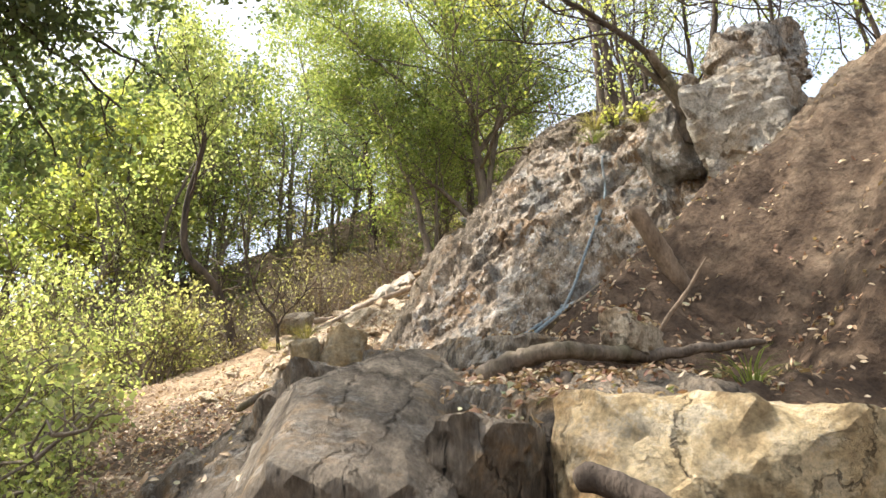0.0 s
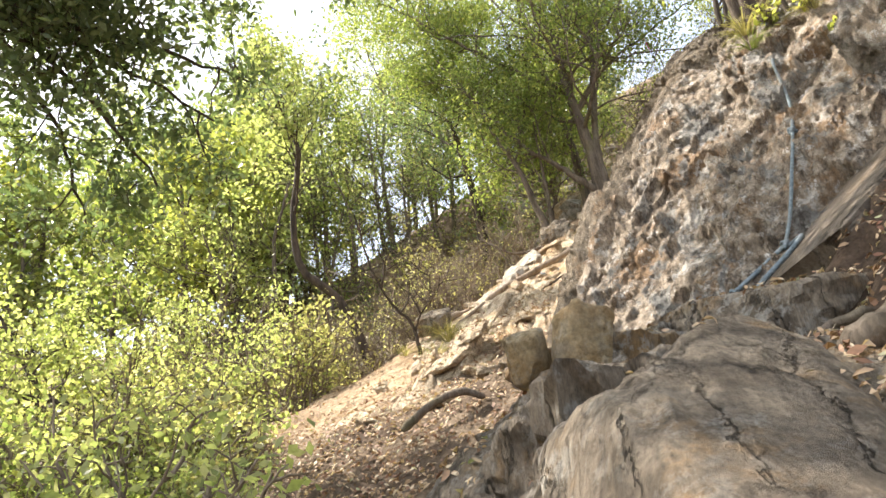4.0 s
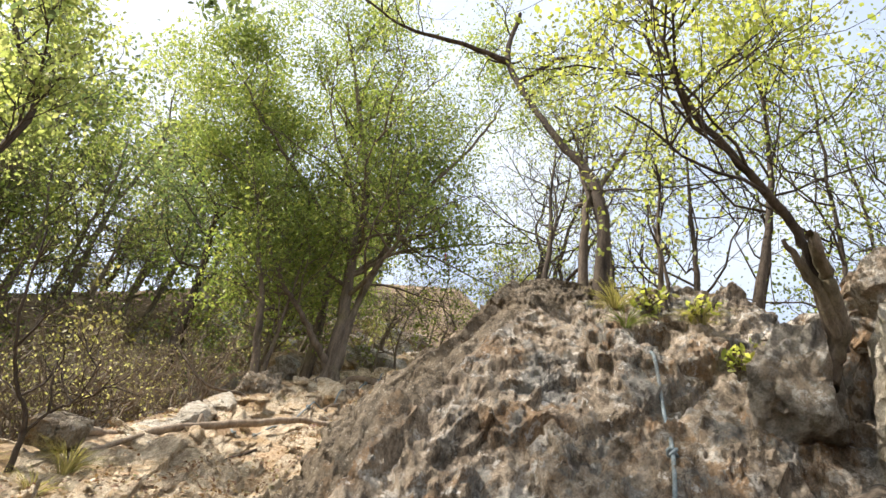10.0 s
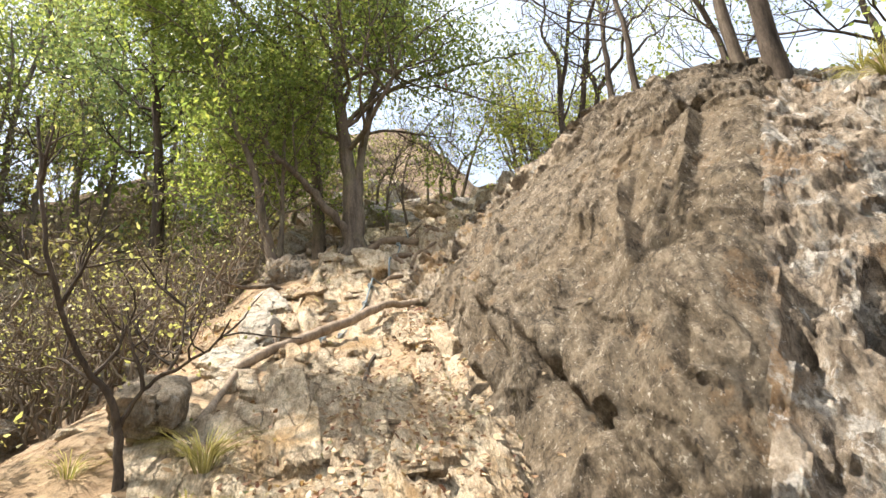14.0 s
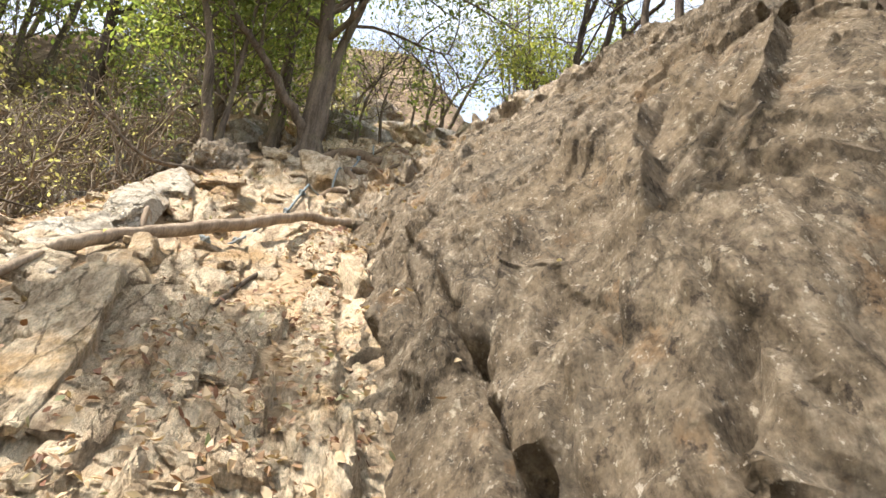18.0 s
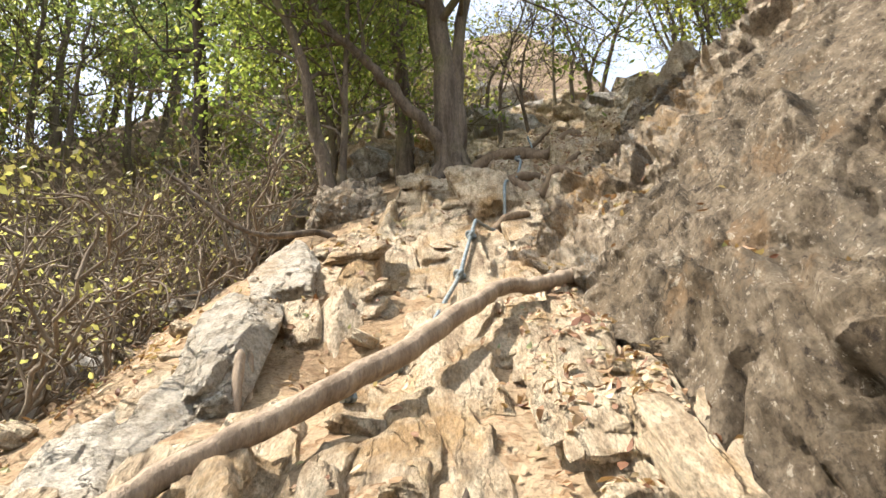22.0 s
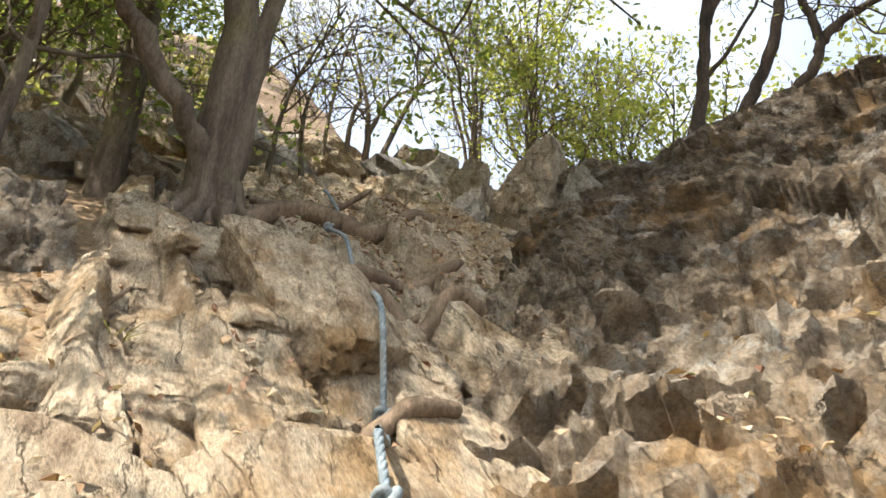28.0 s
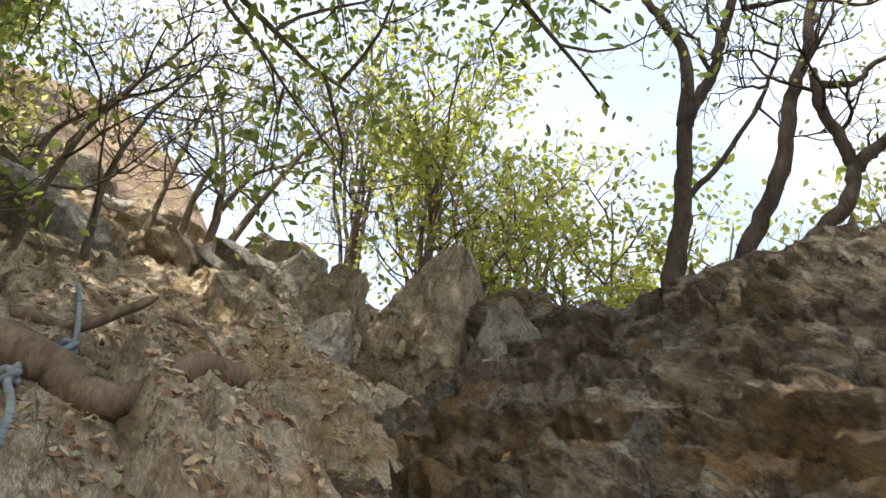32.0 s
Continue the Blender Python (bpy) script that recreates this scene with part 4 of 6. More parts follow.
# thin plates of schist bedded along the slope
PLATES = [rock_mesh(np.array((w_, 0.5, h_)), 330 + k, M_TAN, res=3, cuts=5, rough=0.05, fol=0.0, sharp=80) for k, (w_, h_) in enumerate(((0.22, 0.10), (0.30, 0.09), (0.16, 0.12), (0.36, 0.08), (0.2, 0.14), (0.28, 0.11), (0.18, 0.10), (0.4, 0.1)))]
for i in range(330):
    t_ = rng.uniform(0, 1)
    x, y = 0.5 + 3.7 * t_ + rng.normal(0, 0.55), 5.6 + 5.4 * t_ + rng.normal(0, 0.45)
    if 0.515 * (y - 6.7) - 0.857 * (x - 0.6) > 0.15 or 1.489 * x - 0.176 * y + 1.5 > 0.312 * x + 0.484 * y + 0.25 and y < 8.2 or math.hypot(x - 2.35, y - 8.6) < 0.32 or math.hypot(x - 2.55, y - 8.9) < 0.3:
        continue
    s = rng.uniform(0.16, 0.55)
    z = max(gz(x, y), float(bedrock_height(np.array([x]), np.array([y]))[0]))
    set_rock("schist_plate", "flat ochre schist plate bedded in the gully", "plates of the gully", PLATES[i % 8], (x, y, z - 0.015), (s, s, min(s, 0.4)), (rng.uniform(30, 42), rng.uniform(-16, 10), SR + rng.normal(0, 11)))
# rubble along the gully
for i in range(110):
    t_ = rng.uniform(0, 1)
    x, y = 0.3 + 3.6 * t_ + rng.normal(0, 0.75), 5.0 + 6.0 * t_ + rng.normal(0, 0.6)
    if ((x - 2.3) ** 2 + (y - 8.6) ** 2) < 0.2:
        continue
    s = rng.uniform(0.03, 0.09)
    z = max(gz(x, y), float(bedrock_height(np.array([x]), np.array([y]))[0]))
    rock("stone", "small angular ochre stone on the gully floor", (x, y, z + 0.1 * s), (s * rng.uniform(0.8, 1.7), s, s * 0.45), (rng.uniform(10, 35), rng.uniform(-25, 0), rng.uniform(0, 180)), 180 + i, M_TAN, "rubble in the gully", res=3, rough=0.06, sharp=40)


# ---- leaf litter, twigs, roots, rope ----
bpy.context.view_layer.update()
DEPS = bpy.context.evaluated_depsgraph_get()


UNDER = []


def drop(x, y, top=25.0):
    """The place and normal of the uppermost ground or rock at x, y."""
    hit, place, normal, _, what, _ = scene.ray_cast(DEPS, Vector((x, y, top)), Vector((0, 0, -1)))
    UNDER.append(what.name if hit else "")
    return (np.array(place), np.array(normal)) if hit else (None, None)


lrng = np.random.default_rng(501)
# thick drifts: along, across and turn of an oval, and its share of the leaves
DRIFTS = ((2.95, 7.45, 0.9, 0.45, 60, 700), (3.75, 8.3, 0.9, 0.5, 55, 900), (4.2, 8.7, 0.5, 0.35, 50, 350), (1.9, 6.2, 1.2, 0.7, 62, 900), (1.0, 5.6, 1.2, 0.9, 55, 900), (0.2, 4.2, 1.3, 0.9, 60, 1500),
          (-0.6, 4.8, 1.5, 1.2, 60, 2000), (-0.3, 2.8, 1.2, 0.8, 70, 1500), (0.2, 1.6, 0.9, 0.5, 70, 600), (2.0, 1.4, 0.8, 0.8, 30, 900), (2.6, 1.2, 0.9, 0.7, 30, 600), (1.5, 0.8, 0.6, 0.5, 30, 600), (2.3, 2.5, 0.8, 0.3, 20, 300), (5.4, 10.6, 1.0, 0.7, 50, 300),
          (6.3, 11.8, 1.3, 0.8, 50, 700), (3.4, 10.2, 1.0, 0.7, 55, 200), (1.5, 0.7, 0.6, 0.35, 10, 600), (2.1, 0.6, 0.6, 0.4, 10, 500), (1.2, 0.35, 0.4, 0.3, 0, 300), (2.7, 0.8, 0.8, 0.6, 10, 500), (1.4, 9.6, 1.6, 0.9, 58, 900), (2.6, 9.3, 1.0, 0.5, 58, 250), (5.0, 10.2, 0.7, 0.5, 50, 400), (5.5, 10.9, 0.8, 0.6, 50, 500), (6.4, 10.8, 0.7, 0.5, 60, 400), (-2.5, 7.0, 2.2, 1.8, 60, 1500), (1.0, 0.3, 0.5, 0.4, 0, 200))
LV, n_leaf = [], 0
for cx, cy, la, lb, turn, count in DRIFTS:
    ca, sa = math.cos(radians(turn)), math.sin(radians(turn))
    for _ in range(int(count * (1.0 if cy > 2.2 else 0.8))):
        u, v = lrng.normal(0, 0.55, 2)
        x, y = cx + ca * u * la - sa * v * lb, cy + sa * u * la + ca * v * lb
        place, nrm = drop(x, y)
        bare = UNDER[-1].startswith(("smooth", "rough", "ridge", "ledge", "boulder", "rock_fin"))
        if place is None or nrm[2] < (0.93 if bare else 0.52):
            continue
        nrm = nrm + lrng.normal(0, 0.42, 3)
        nrm /= np.linalg.norm(nrm)
        ax = lrng.normal(0, 1, 3)
        ax -= nrm * (ax @ nrm)
        ax /= np.linalg.norm(ax)
        sd = np.cross(ax, nrm)
        s = lrng.uniform(0.024, 0.058) * (0.8 if cy < 2.2 else 1.0)
        a, w = ax * s * 0.5, sd * s * lrng.uniform(0.16, 0.27)
        c = place + nrm * lrng.uniform(0.006, 0.02)
        curl = nrm * s * lrng.uniform(-0.05, 0.28)
        bend = nrm * s * lrng.uniform(-0.15, 0.2)
        LV.append([c - a + bend, c - a * 0.3 + w + curl, c + a * 0.4 + w * 0.8 + curl, c + a + bend, c + a * 0.4 - w * 0.8 + curl, c - a * 0.3 - w + curl])
LV = np.array(LV).reshape(-1, 3)
litter = new("leaf_litter", raw_mesh("leaf_litter", LV - LV[0], np.arange(len(LV)).reshape(-1, 6), L_DRY, False))
litter.location = LV[0]
tagged(litter, "dry curled oak leaves in tan, brown and russet on the slope", "leaf litter", kind="stuff")


def strand(pts, r0, r1, name, mat, parent, sides=8, label="", wob=0.004, seed=1):
    p = spline(pts, 7)
    g = np.random.default_rng(seed)
    p[1:-1] += g.normal(0, wob * 0.5, p[1:-1].shape)
    s = np.linspace(0, 1, len(p))
    r = (r0 + (r1 - r0) * s) * (1 + 0.06 * np.sin(s * 11 + seed)) + g.normal(0, 0.012 * r0, len(p))
    r[0] *= 0.6
    r[-1] *= 0.45
    v, f = tube(p, np.maximum(r, 0.003), sides)
    base = np.array(parent.location) if parent else p[0]
    me = raw_mesh(name, v - base, f, mat)
    if parent:
        return part(name, me, parent, label)
    ob = new(name, me)
    ob.location = p[0]
    return ob


def settle(pts, lift):
    """Lays a line of x, y (and a fallback z) on whatever lies below it."""
    out = []
    for x, y, z in pts:
        place, _ = drop(x, y)
        out.append((x, y, place[2] + lift if place is not None and abs(place[2] - z) < 0.5 else z))
    return out


# the long fallen branch across the gully
tagged(strand([(1.38, 7.82, 4.25), (1.6, 7.87, 4.40), (1.9, 7.95, 4.56), (2.35, 8.05, 4.80), (2.85, 8.3, 5.10), (3.1, 8.44, 5.25), (3.35, 8.44, 5.30), (3.62, 8.5, 5.40)], 0.042, 0.037, "fallen_branch", M_WOOD, None, 10, wob=0.008, seed=3), "long barkless fallen branch lying across the gully", "branch")
tagged(strand([(0.55, 7.55, 3.86), (0.9, 7.75, 4.06), (1.2, 7.95, 4.19), (1.5, 8.1, 4.34)], 0.05, 0.035, "fallen_branch", M_WOOD, None, 8, wob=0.01, seed=4), "pale weathered branch along the ledge", "branch")
tagged(strand([(0.85, 6.95, 3.65), (1.1, 7.3, 3.92), (1.35, 7.7, 4.2)], 0.025, 0.02, "fallen_branch", M_WOOD, None, 7, seed=5), "thin weathered stick on the slope", "branch")
tagged(strand([(1.95, 7.0, 4.02), (2.2, 7.35, 4.24), (2.45, 7.6, 4.46)], 0.018, 0.012, "fallen_branch", M_BARK_D, None, 6, seed=6), "dark stick lying along a schist fin", "branch")
tagged(strand([(0.12, 4.12, 2.02), (0.35, 4.12, 2.18), (0.56, 4.1, 2.24), (0.72, 4.08, 2.18)], 0.03, 0.026, "fallen_branch", M_BARK, None, 8, seed=7), "dark bent stick in the leaf litter", "branch")
tagged(strand([(1.05, -0.26, 1.0), (1.11, -0.34, 0.96), (1.18, -0.44, 0.88), (1.24, -0.54, 0.8)], 0.032, 0.03, "fallen_branch", M_BARK_D, None, 9, seed=8), "smooth grey log among the boulders", "branch")
tagged(strand([(2.44, 1.27, 2.12), (2.33, 1.25, 2.29), (2.25, 1.23, 2.42), (2.16, 1.21, 2.56)], 0.052, 0.047, "tree_stub", M_ROOT, None, 10, wob=0.004, seed=9), "sawn brown stub leaning from the soil bank", "stump")
tagged(strand([(3.46, 11.05, 6.3), (3.23, 11.14, 6.42), (3.05, 11.17, 6.44), (2.74, 11.15, 6.36), (2.47, 11.17, 6.4), (2.2, 11.24, 6.6), (1.9, 11.4, 6.9)], 0.035, 0.015, "fallen_branch", M_BARK, None, 8, wob=0.01, seed=10), "low crooked branch reaching over the ravine", "branch")
tagged(strand([(3.35, 10.98, 6.28), (3.5, 10.93, 6.36), (3.65, 10.84, 6.5), (3.73, 10.77, 6.62)], 0.016, 0.008, "fallen_branch", M_WOOD, None, 6, seed=11), "thin pale forked twig by the grey rock", "branch")

tagged(strand([(1.99, 8.50, 4.66), (2.0, 8.54, 4.78), (2.02, 8.60, 4.93)], 0.022, 0.02, "wooden_prop", M_WOOD, None, 8, wob=0.002, seed=12), "short pale stick propped under the ledge", "stick")
tagged(strand([(2.06, 8.62, 4.72), (2.07, 8.66, 4.82), (2.08, 8.72, 4.95)], 0.018, 0.016, "wooden_prop", M_WOOD, None, 8, wob=0.002, seed=13), "second pale stick propped under the ledge", "stick")

# roots
for i, (pts, r0, r1, lab) in enumerate((
        ([(1.12, 0.72, 1.42), (1.15, 0.66, 1.47), (1.26, 0.60, 1.51), (1.39, 0.54, 1.53), (1.6, 0.62, 1.56), (1.83, 0.71, 1.59), (2.05, 0.68, 1.62), (2.3, 0.6, 1.64)], 0.046, 0.018, "long exposed root along the soil bank"),
        ([(1.39, 0.54, 1.45), (1.37, 0.48, 1.38), (1.33, 0.44, 1.28)], 0.025, 0.012, "short root hanging from the bank"),
        ([(1.15, 1.26, 1.70), (1.29, 1.22, 1.72), (1.41, 1.19, 1.72), (1.55, 1.15, 1.7)], 0.02, 0.016, "tan root among dry leaves"),
        ([(1.75, 1.0, 1.70), (1.95, 0.95, 1.86), (2.25, 0.8, 2.1)], 0.018, 0.008, "thin root along the soil bank"),
        ([(4.72, 10.74, 7.2), (4.92, 10.6, 7.22), (5.06, 10.48, 7.22), (5.25, 10.3, 7.24)], 0.05, 0.035, "thick root forming a step"),
        ([(4.45, 10.28, 6.62), (4.63, 10.14, 6.7), (4.75, 10.04, 6.68), (4.86, 9.95, 6.6)], 0.05, 0.04, "knotted root forming a step"),
        ([(4.6, 10.38, 6.8), (4.76, 10.22, 6.86), (4.92, 10.1, 6.84)], 0.03, 0.022, "root across the path"),
        ([(3.95, 9.83, 6.12), (4.06, 9.73, 6.2), (4.17, 9.64, 6.18)], 0.04, 0.03, "short root by the rope"),
        ([(4.9, 11.7, 7.6), (5.2, 11.55, 7.72), (5.39, 11.31, 7.68), (5.43, 11.16, 7.6), (5.5, 11.04, 7.54), (5.61, 10.92, 7.52), (5.75, 10.82, 7.5)], 0.085, 0.05, "massive root of the great tree"),
        ([(5.0, 11.85, 7.85), (5.49, 11.89, 8.2), (5.6, 11.8, 8.23), (5.75, 11.69, 8.2), (5.95, 11.54, 8.15)], 0.045, 0.02, "spreading root of the great tree"),
        ([(5.3, 11.7, 7.85), (5.68, 11.58, 8.02), (5.78, 11.47, 8.05), (5.88, 11.35, 8.08), (6.05, 11.2, 8.02)], 0.04, 0.02, "spreading root of the great tree"),
        ([(5.0, 11.75, 7.75), (5.43, 11.65, 7.97), (5.51, 11.61, 7.94), (5.65, 11.5, 7.86)], 0.035, 0.02, "root of the great tree"),
        ([(5.2, 12.0, 8.0), (5.7, 12.1, 8.35), (6.2, 12.0, 8.45), (6.6, 11.8, 8.4)], 0.035, 0.015, "root of the great tree"),
        ([(6.62, 9.32, 8.3), (6.40, 9.33, 8.03), (6.25, 9.3, 7.86), (6.12, 9.19, 7.78)], 0.014, 0.008, "thin root hanging from the ridge"))):
    tagged(strand(settle(pts, r0 * 0.35) if i not in (0, 1, 13) else pts, r0, r1, "tree_root", M_ROOT if i > 2 else M_BARK, None, 8, wob=0.008, seed=20 + i), lab, "root", "roots" if i > 3 else "")


# blue-grey climbing rope
def rope_material():
    m, t, b = material("blue_grey_rope")
    n = tex(t, 35, 6, 0.7)
    g = tex(t, 4, 3, 0.6)
    col = ramp(t, n.outputs[0], [(0.3, (0.085, 0.115, 0.135)), (0.55, (0.20, 0.245, 0.265)), (0.75, (0.37, 0.41, 0.41))])
    col = mix(t, ramp(t, g.outputs[0], [(0.45, 0.0), (0.7, 0.5)]), col, (0.33, 0.30, 0.25))
    t.links.new(col, b.inputs["Base Color"])
    b.inputs["Roughness"].default_value = 0.8
    bump(t, b, [(n.outputs[0], 0.004)])
    return m


M_ROPE = rope_material()
ROPE_R = 0.0115


def even(pts, step):
    p = spline(pts, 12)
    s = np.concatenate([[0], np.cumsum(np.linalg.norm(np.diff(p, axis=0), axis=1))])
    u = np.linspace(0, s[-1], max(8, int(s[-1] / step)))
    return np.stack([np.interp(u, s, p[:, k]) for k in range(3)], 1), u


def lay_rope(parent, name, pts, r=ROPE_R):
    p, u = even(pts, 0.012)
    tan = np.gradient(p, axis=0)
    tan /= np.linalg.norm(tan, axis=1, keepdims=True)
    ref = np.cross(tan, (0.3, 0.2, 1.0))
    ref /= np.linalg.norm(ref, axis=1, keepdims=True)
    bi = np.cross(tan, ref)
    for k in range(3):
        a = u * 70 + k * 2.094
        q = p + 0.42 * r * (np.cos(a)[:, None] * ref + np.sin(a)[:, None] * bi)
        v, f = tube(q, np.full(len(q), 0.70 * r), 6)
        part(name, raw_mesh(name, v - np.array(parent.location), f, M_ROPE), parent)


def knot(parent, at, r=ROPE_R, turn=0.0):
    a = np.linspace(0, 2 * np.pi, 40)
    q = np.array(at) + r * 1.35 * np.stack([(1 + 0.45 * np.cos(3 * a)) * np.cos(2 * a + turn), (1 + 0.45 * np.cos(3 * a)) * np.sin(2 * a + turn), 1.1 * np.sin(3 * a)], 1)
    v, f = tube(q, np.full(len(q), 0.85 * r), 8)
    part("knot", raw_mesh("knot", v - np.array(parent.location), f, M_ROPE), parent, "tight rope knot")


def out_of(pts, way, off):
    """Moves points along a way until they lie off the rock by the given gap."""
    way = Vector(way).normalized()
    res = []
    for q in pts:
        start = Vector(q) + way * 1.2
        hit, place, _, _, _, _ = scene.ray_cast(DEPS, start, -way, distance=2.4)
        res.append(tuple(place + way * off) if hit else tuple(q))
    return res


hang = tagged(new("climbing_rope"), "blue-grey rope with a loop hanging down the rock face", "rope")
hang.location = (2.97, 3.3, 4.78)
FACE_OUT = (-0.64, -0.57, 0.5)
line = out_of([(3.55, 3.75, 5.15), (3.40, 3.62, 4.78), (3.26, 3.45, 4.40), (3.12, 3.28, 3.98), (2.98, 3.14, 3.55), (2.80, 3.02, 3.12), (2.62, 2.93, 2.78), (2.47, 2.86, 2.52)], FACE_OUT, 0.03)
lay_rope(hang, "rope_strand", line)
loop = [(x, y, max(z, float(drop(x, y)[0][2]) + 0.02) if drop(x, y)[0][2] < z + 0.25 else z) for x, y, z in [(2.45, 2.84, 2.50), (2.26, 2.90, 2.46), (2.10, 2.92, 2.36), (2.06, 2.74, 2.26), (2.14, 2.64, 2.23), (2.30, 2.60, 2.29), (2.44, 2.66, 2.42), (2.46, 2.82, 2.50)]]
lay_rope(hang, "rope_loop", loop, 0.0135)
for q in (line[1], line[4], loop[0], loop[2]):
    knot(hang, q, 0.0125)
gully_rope = tagged(new("climbing_rope"), "blue-grey knotted rope lying up the gully", "rope")
gully_rope.location = (3.4, 9.2, 5.6)
UP_OUT = (-0.35, -0.45, 0.82)
line = out_of([(2.30, 8.24, 4.80), (2.31, 8.38, 4.87), (2.42, 8.50, 4.97), (2.60, 8.46, 5.0), (2.81, 8.58, 5.12), (3.10, 8.94, 5.40), (3.28, 9.12, 5.56), (3.45, 9.32, 5.72), (3.57, 9.46, 5.92), (3.68, 9.58, 6.1)], UP_OUT, 0.03)
lay_rope(gully_rope, "rope_strand", line)
line2 = out_of([(3.68, 9.58, 6.1), (3.85, 9.68, 6.08), (3.96, 9.74, 6.2), (4.06, 9.82, 6.32), (4.25, 10.05, 6.62), (4.44, 10.26, 6.97), (4.62, 10.45, 7.16), (4.98, 10.85, 7.6), (5.2, 11.2, 7.75), (5.4, 11.38, 7.8), (5.6, 11.5, 7.92), (5.7, 11.62, 8.1), (5.8, 11.8, 8.35), (5.9, 11.95, 8.5)], UP_OUT, 0.035)
lay_rope(gully_rope, "rope_strand", line2)
for q in (line[0], line[3], line[6], line[8], line2[3], line2[5], line2[8], line2[10]):
    knot(gully_rope, q, 0.0135)


# grass tufts, fern and bright shrubs
def tuft(x, y, z, h, count, mat, label, seed, droop=0.6, spread=0.05):
    g = np.random.default_rng(seed)
    vs, fs = [], []
    for k in range(count):
        a = g.uniform(0, 6.283)
        d = np.array([math.cos(a), math.sin(a), 0])
        b = np.array([x, y, z]) + d * g.uniform(0, spread)
        l = h * g.uniform(0.6, 1.15)
        sd = np.cross(d, (0, 0, 1)) * 0.0026
        p = [b + d * l * s * (0.25 + 0.6 * s) + np.array([0, 0, l * s * (1 - droop * s)]) for s in (0, 0.35, 0.7, 1.0)]
        base = len(vs)
        for q, wd in zip(p, (1.0, 0.9, 0.6, 0.1)):
            vs += [q - sd * wd, q + sd * wd]
        fs += [(base + 2 * i, base + 2 * i + 1, base + 2 * i + 3, base + 2 * i + 2) for i in range(3)]
    vs = np.array(vs)
    ob = new("grass_tuft", raw_mesh("grass_tuft", vs - (x, y, z), np.array(fs), mat))
    ob.location = (x, y, z)
    return tagged(ob, label, "grass", "grass tufts")


for i, (x, y, h, n_, mat_, lab) in enumerate(((0.72, 6.42, 0.38, 130, L_STRAW, "straw-green tuft of long grass beside the gully"), (0.55, 6.1, 0.3, 80, L_STRAW, "dry tuft of long grass"), (3.52, 4.0, 0.3, 120, L_STRAW, "dry grass hanging over the slab's brow"), (3.75, 3.4, 0.26, 90, L_STRAW, "dry grass on the slab's brow"),
                                          (3.9, 4.2, 0.26, 90, L_STRAW, "dry grass at the oak's foot"), (3.35, 3.75, 0.24, 80, L_GRASS, "green grass tuft above the rope"), (1.92, 0.25, 0.2, 46, L_GRASS, "green fern-like tuft on the soil bank"), (2.15, -0.05, 0.15, 30, L_GRASS, "small green plant on the soil bank"), (0.25, 6.9, 0.25, 60, L_STRAW, "dry grass on the slope"), (3.6, 10.6, 0.16, 40, L_STRAW, "dry grass beside the twig"))):
    place, _ = drop(x, y)
    tuft(x, y, place[2] - 0.02, h, n_, mat_, lab, 600 + i)


